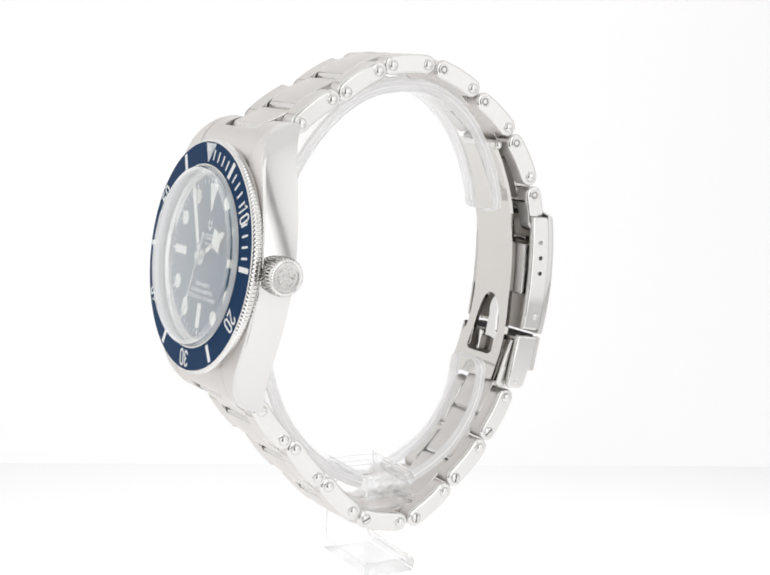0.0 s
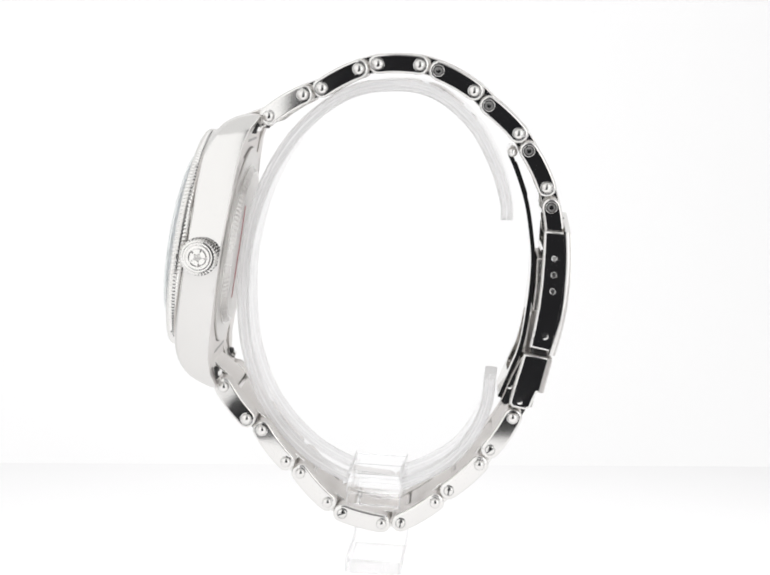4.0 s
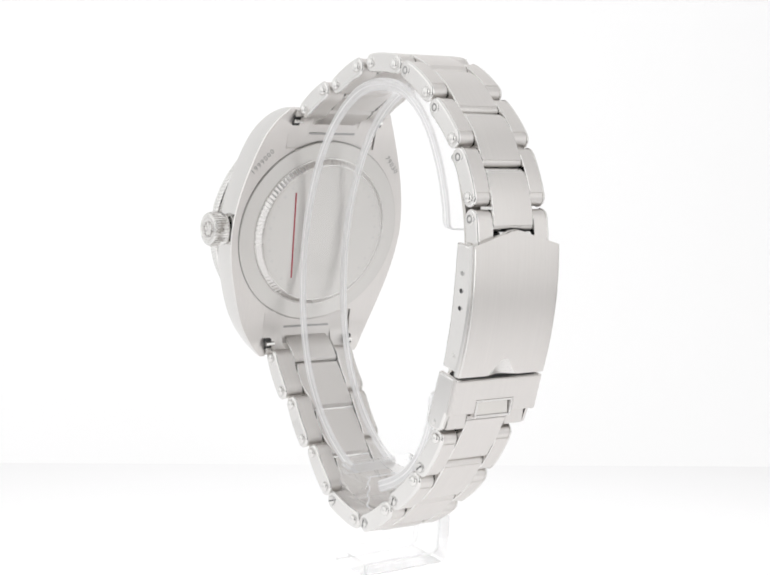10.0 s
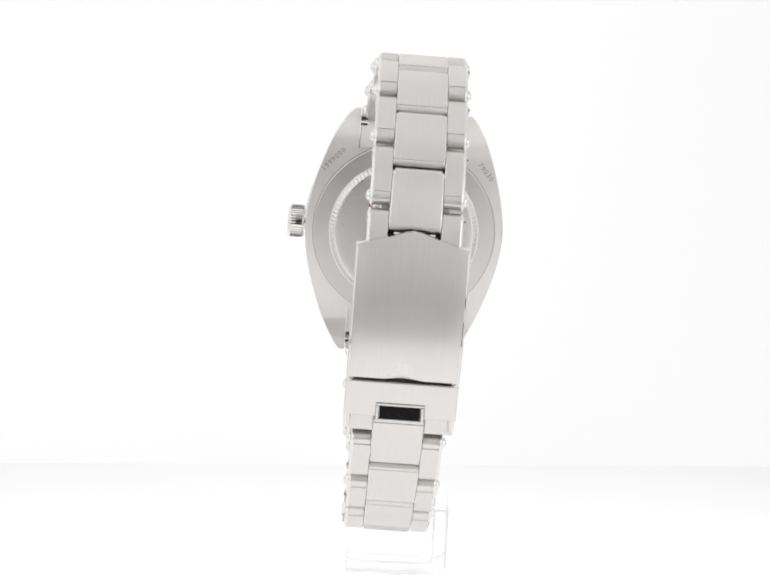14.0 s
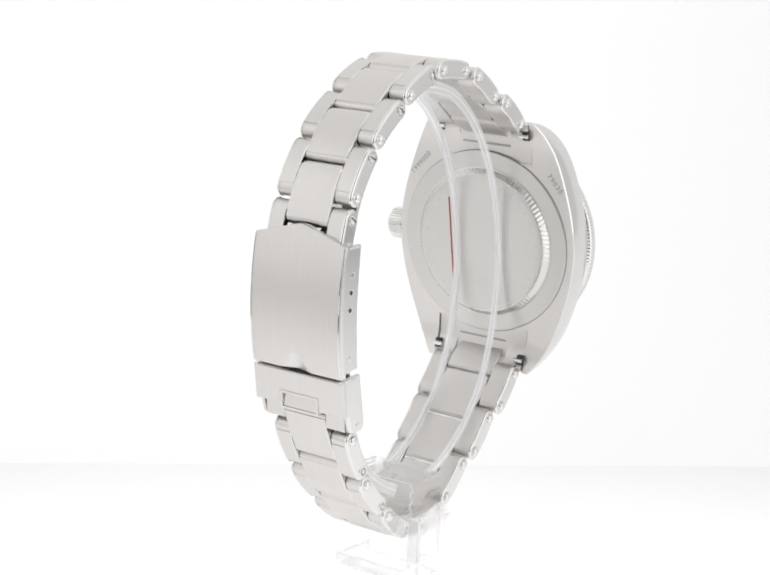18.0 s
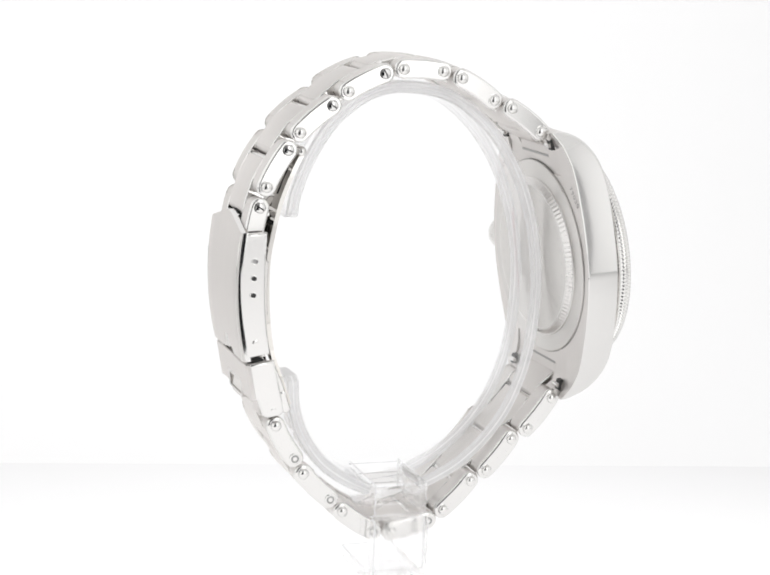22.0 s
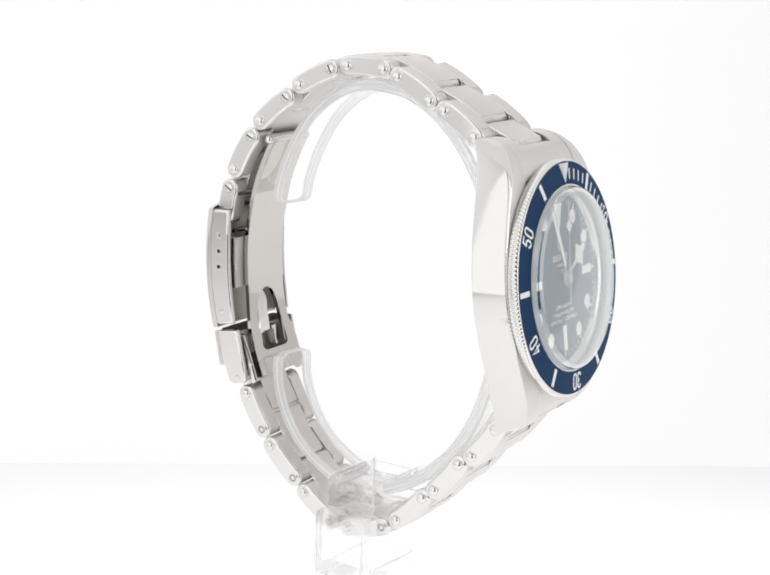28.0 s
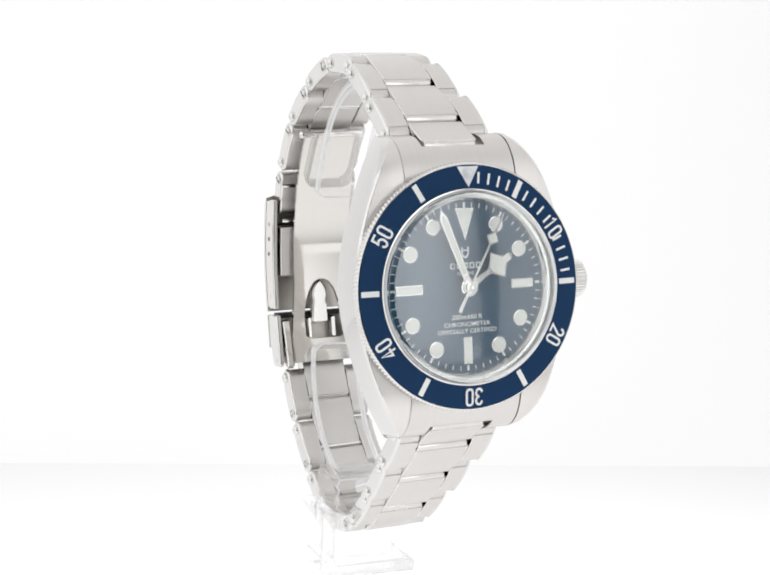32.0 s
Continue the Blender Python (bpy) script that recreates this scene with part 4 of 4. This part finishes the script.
    part("latch", bm, [BRUSHED, POLISHED], blade, "pointed polished latch in the blade's window")
    for side in (1, -1):
        bm = bmesh.new()
        slab(bm, [(62.9, -9.6), (64.8, -9.4), (64.2, -13.3), (62.6, -13.3)], side * 2.1, side * 2.9, 0.15, 0.15)
        part("latch_post", bm, POLISHED, blade)
    # The inner wall takes the same shade-darkened steel.
    bm = bmesh.new()
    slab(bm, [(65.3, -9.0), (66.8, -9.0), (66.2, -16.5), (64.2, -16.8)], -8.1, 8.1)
    part("back_wall", bm, SHADED_INSIDE, blade)
    # hinge block at the lower end
    for side in (1, -1):
        bm = bmesh.new()
        slab(bm, [(62.9, -9.9), (64.0, -9.7), (62.75, -18.3), (61.6, -18.9), (60.7, -18.3), (61.9, -13.0)], side * 6.75, side * 8.1, 0.1, 0.18)
        part("hinge_block", bm, [BLADE, POLISHED], blade)
        bm = bmesh.new()
        lathe(bm, [(0.5, 8.0 * side), (0.48, 8.17 * side), (0.25, 8.22 * side), (0.05, 8.22 * side)], 12, (0, 61.9, -15.3), "x")
        part("pin_end", bm, POLISHED, blade)
    # spring bar as a near-black fill for the shaded hollow, with its two bright collars at the upper end
    bm = bmesh.new()
    slab(bm, [(63.6, 15.6), (65.5, 15.3), (66.3, 13.9), (64.0, 13.6)], -4.2, 4.2, 0.2, 0.2)
    part("spring_bar_or_gap_shade", bm, SHADE_BLACK, cover)
    for x in (-2.9, 2.9):
        bm = bmesh.new()
        tube(bm, [(x - 0.45, 65.55, 15.3), (x + 0.45, 65.55, 15.3)], 0.6, 10)
        part("collar", bm, POLISHED, cover)
    for p in ((62.0, 16.2), (63.2, 9.5)):
        bm = bmesh.new()
        tube(bm, [(-7.4, *p), (7.4, *p)], 0.42, 8)
        part("spring_bar_or_gap_shade", bm, POLISHED, cover)


clasp()

# ---- clear stand under the bracelet, drawn in its own space with the turning axis at the origin ----
stand = tagged(new("watch_stand"), "clear acrylic watch stand with an open ring inside the bracelet", "stand")
SX = -2.0
bm = bmesh.new()
outer = [(5.6, 0.02), (-10.6, 0.02)] + [(-10.6 - 2.4 * math.sin(radians(a)), 2.42 - 2.4 * math.cos(radians(a))) for a in (18, 36, 54, 72, 90)] + [(-13.0, 12.2), (-12.4, 12.8)]
inner = [(-10.9, 12.8), (-10.3, 12.4), (-10.3, 3.6), (-10.0, 2.9), (-9.3, 2.5), (5.1, 2.5), (5.6, 2.1)]
slab_y(bm, outer + inner, -5.2, 5.2, 0.28, 0.28, 0)
part("foot", bm, [ACRYLIC, WHITE_EDGE], stand, "bent clear acrylic foot")
bm = bmesh.new()
ribs = [(18.8, 0), (18.2, 0), (17.9, 0.35), (17.2, 0.35), (16.9, 0), (16.2, 0), (15.9, 0.35), (15.2, 0.35), (14.9, 0), (14.2, 0), (13.9, 0.3), (13.3, 0.3), (13.0, 0)]
sad = [(-10.2 - d, z) for z, d in ribs] + [(-9.6 + 14.2 * k / 10, 12.6 - 1.7 * math.sin(math.pi * k / 10)) for k in range(11)] + [(5.0 + d, z) for z, d in reversed(ribs)]
slab_y(bm, sad, -5.5, 4.4, 0.18, 0.18, 0)
part("saddle", bm, [ACRYLIC, WHITE_EDGE], stand, "clear ribbed acrylic saddle")
ring_line = spline([(20.5, 66.2), (20.2, 69.8), (17.7, 76.6), (13.2, 83.4), (6.3, 88.2), (-1.2, 89.0), (-8.5, 87.2), (-15.2, 82.2), (-20.3, 75.4), (-23.9, 67.0), (-25.8, 58), (-26.1, 50), (-25.2, 41), (-22.4, 32.4), (-18.2, 26), (-13.3, 21.4), (-9.2, 18.9), (-5.3, 17.2)], 6)


def band(bm, line, half=4.9, thick=1.1, blunt=True):
    """A flat strip of acrylic along a line in (y, z), rounded off at its two ends; slot 1 on its cut edges."""
    n, rows = len(line), []
    far = [0.0]
    for p, q in zip(line, line[1:]):
        far.append(far[-1] + (q - p).length)
    for i, p in enumerate(line):
        t = (line[min(i + 1, n - 1)] - line[max(i - 1, 0)]).normalized()
        m = Vector((-t.y, t.x))
        d = far[i] if blunt else min(far[i], far[-1] - far[i])
        w = half - 1.6 * (1 - math.sqrt(max(0.0, 1 - (1 - min(1.0, d / 1.6)) ** 2)))
        e = 0.34
        prof = [(-w, thick - e), (-w + e, thick), (w - e, thick), (w, thick - e), (w, 0.15), (w, -0.15), (w, e - thick), (w - e, -thick), (e - w, -thick), (-w, e - thick), (-w, -0.15), (-w, 0.15)]
        rows.append([bm.verts.new((SX + x, p.x + m.x * d2, p.y + m.y * d2)) for x, d2 in prof])
    for a, b in zip(rows, rows[1:]):
        for k in range(12):
            f = bm.faces.new((a[k], a[(k + 1) % 12], b[(k + 1) % 12], b[k]))
            # The middle white strip stands in for a reflection inside the acrylic.
            f.material_index = (1, 0, 1, 2, 1, 2)[k % 6]
    for r in (rows[0], rows[-1]):
        bm.faces.new(r).material_index = 1


def refine(line, step=0.35):
    out = [line[0]]
    for p, q in zip(line, line[1:]):
        k = max(1, int((q - p).length / step)) if (p is line[0] or q is line[-1]) else 1
        out += [p.lerp(q, (i + 1) / k) for i in range(k)]
    return out


bm = bmesh.new()
band(bm, refine(ring_line))
part("ring", bm, [CLEAR_SHEET, WHITE_EDGE, CUT_EDGE], stand, "clear acrylic open ring")
ring_low = spline([(19.3, 38.0), (18.9, 32.6), (17.0, 27.3), (13.5, 22.4), (9.0, 19.0), (4.2, 16.7)], 6)
bm = bmesh.new()
band(bm, refine(ring_low))
part("lower_arm", bm, [CLEAR_SHEET, WHITE_EDGE, CUT_EDGE], stand, "clear acrylic lower arm of the ring")

for ob in stand.children:
    ob.visible_shadow = False

# ---- what moves: the stand and the watch turn together, the pointers on the dial run ----
SEAT = Matrix(((0.99891, -0.03201, -0.03393, -0.00167), (0.03598, 0.99168, 0.12356, -0.03687), (0.02969, -0.12464, 0.99176, 0.05951), (0, 0, 0, 1)))


def turned(t):
    return Matrix.Rotation(radians(-60.01 - 8.642 * t), 4, "Z")


def motions():
    steps = [k * 0.5 for k in range(65)]
    walk(stand, [(t, turned(t)) for t in steps])
    walk(watch, [(t, turned(t) @ SEAT.normalized()) for t in steps])
    walk(second_hand, [(t, pose(0, 0.10 * MM, 0, 0, 6.0 * (t - 27.2), 0)) for t in steps])
    walk(minute_hand, [(t, pose(0, 0.38 * MM, 0, 0, -21.5 + 0.1 * (t - 32), 0)) for t in steps])
    walk(hour_hand, [(t, pose(0, 0.65 * MM, 0, 0, 58.2, 0)) for t in (0.0, 32.0)])


motions()
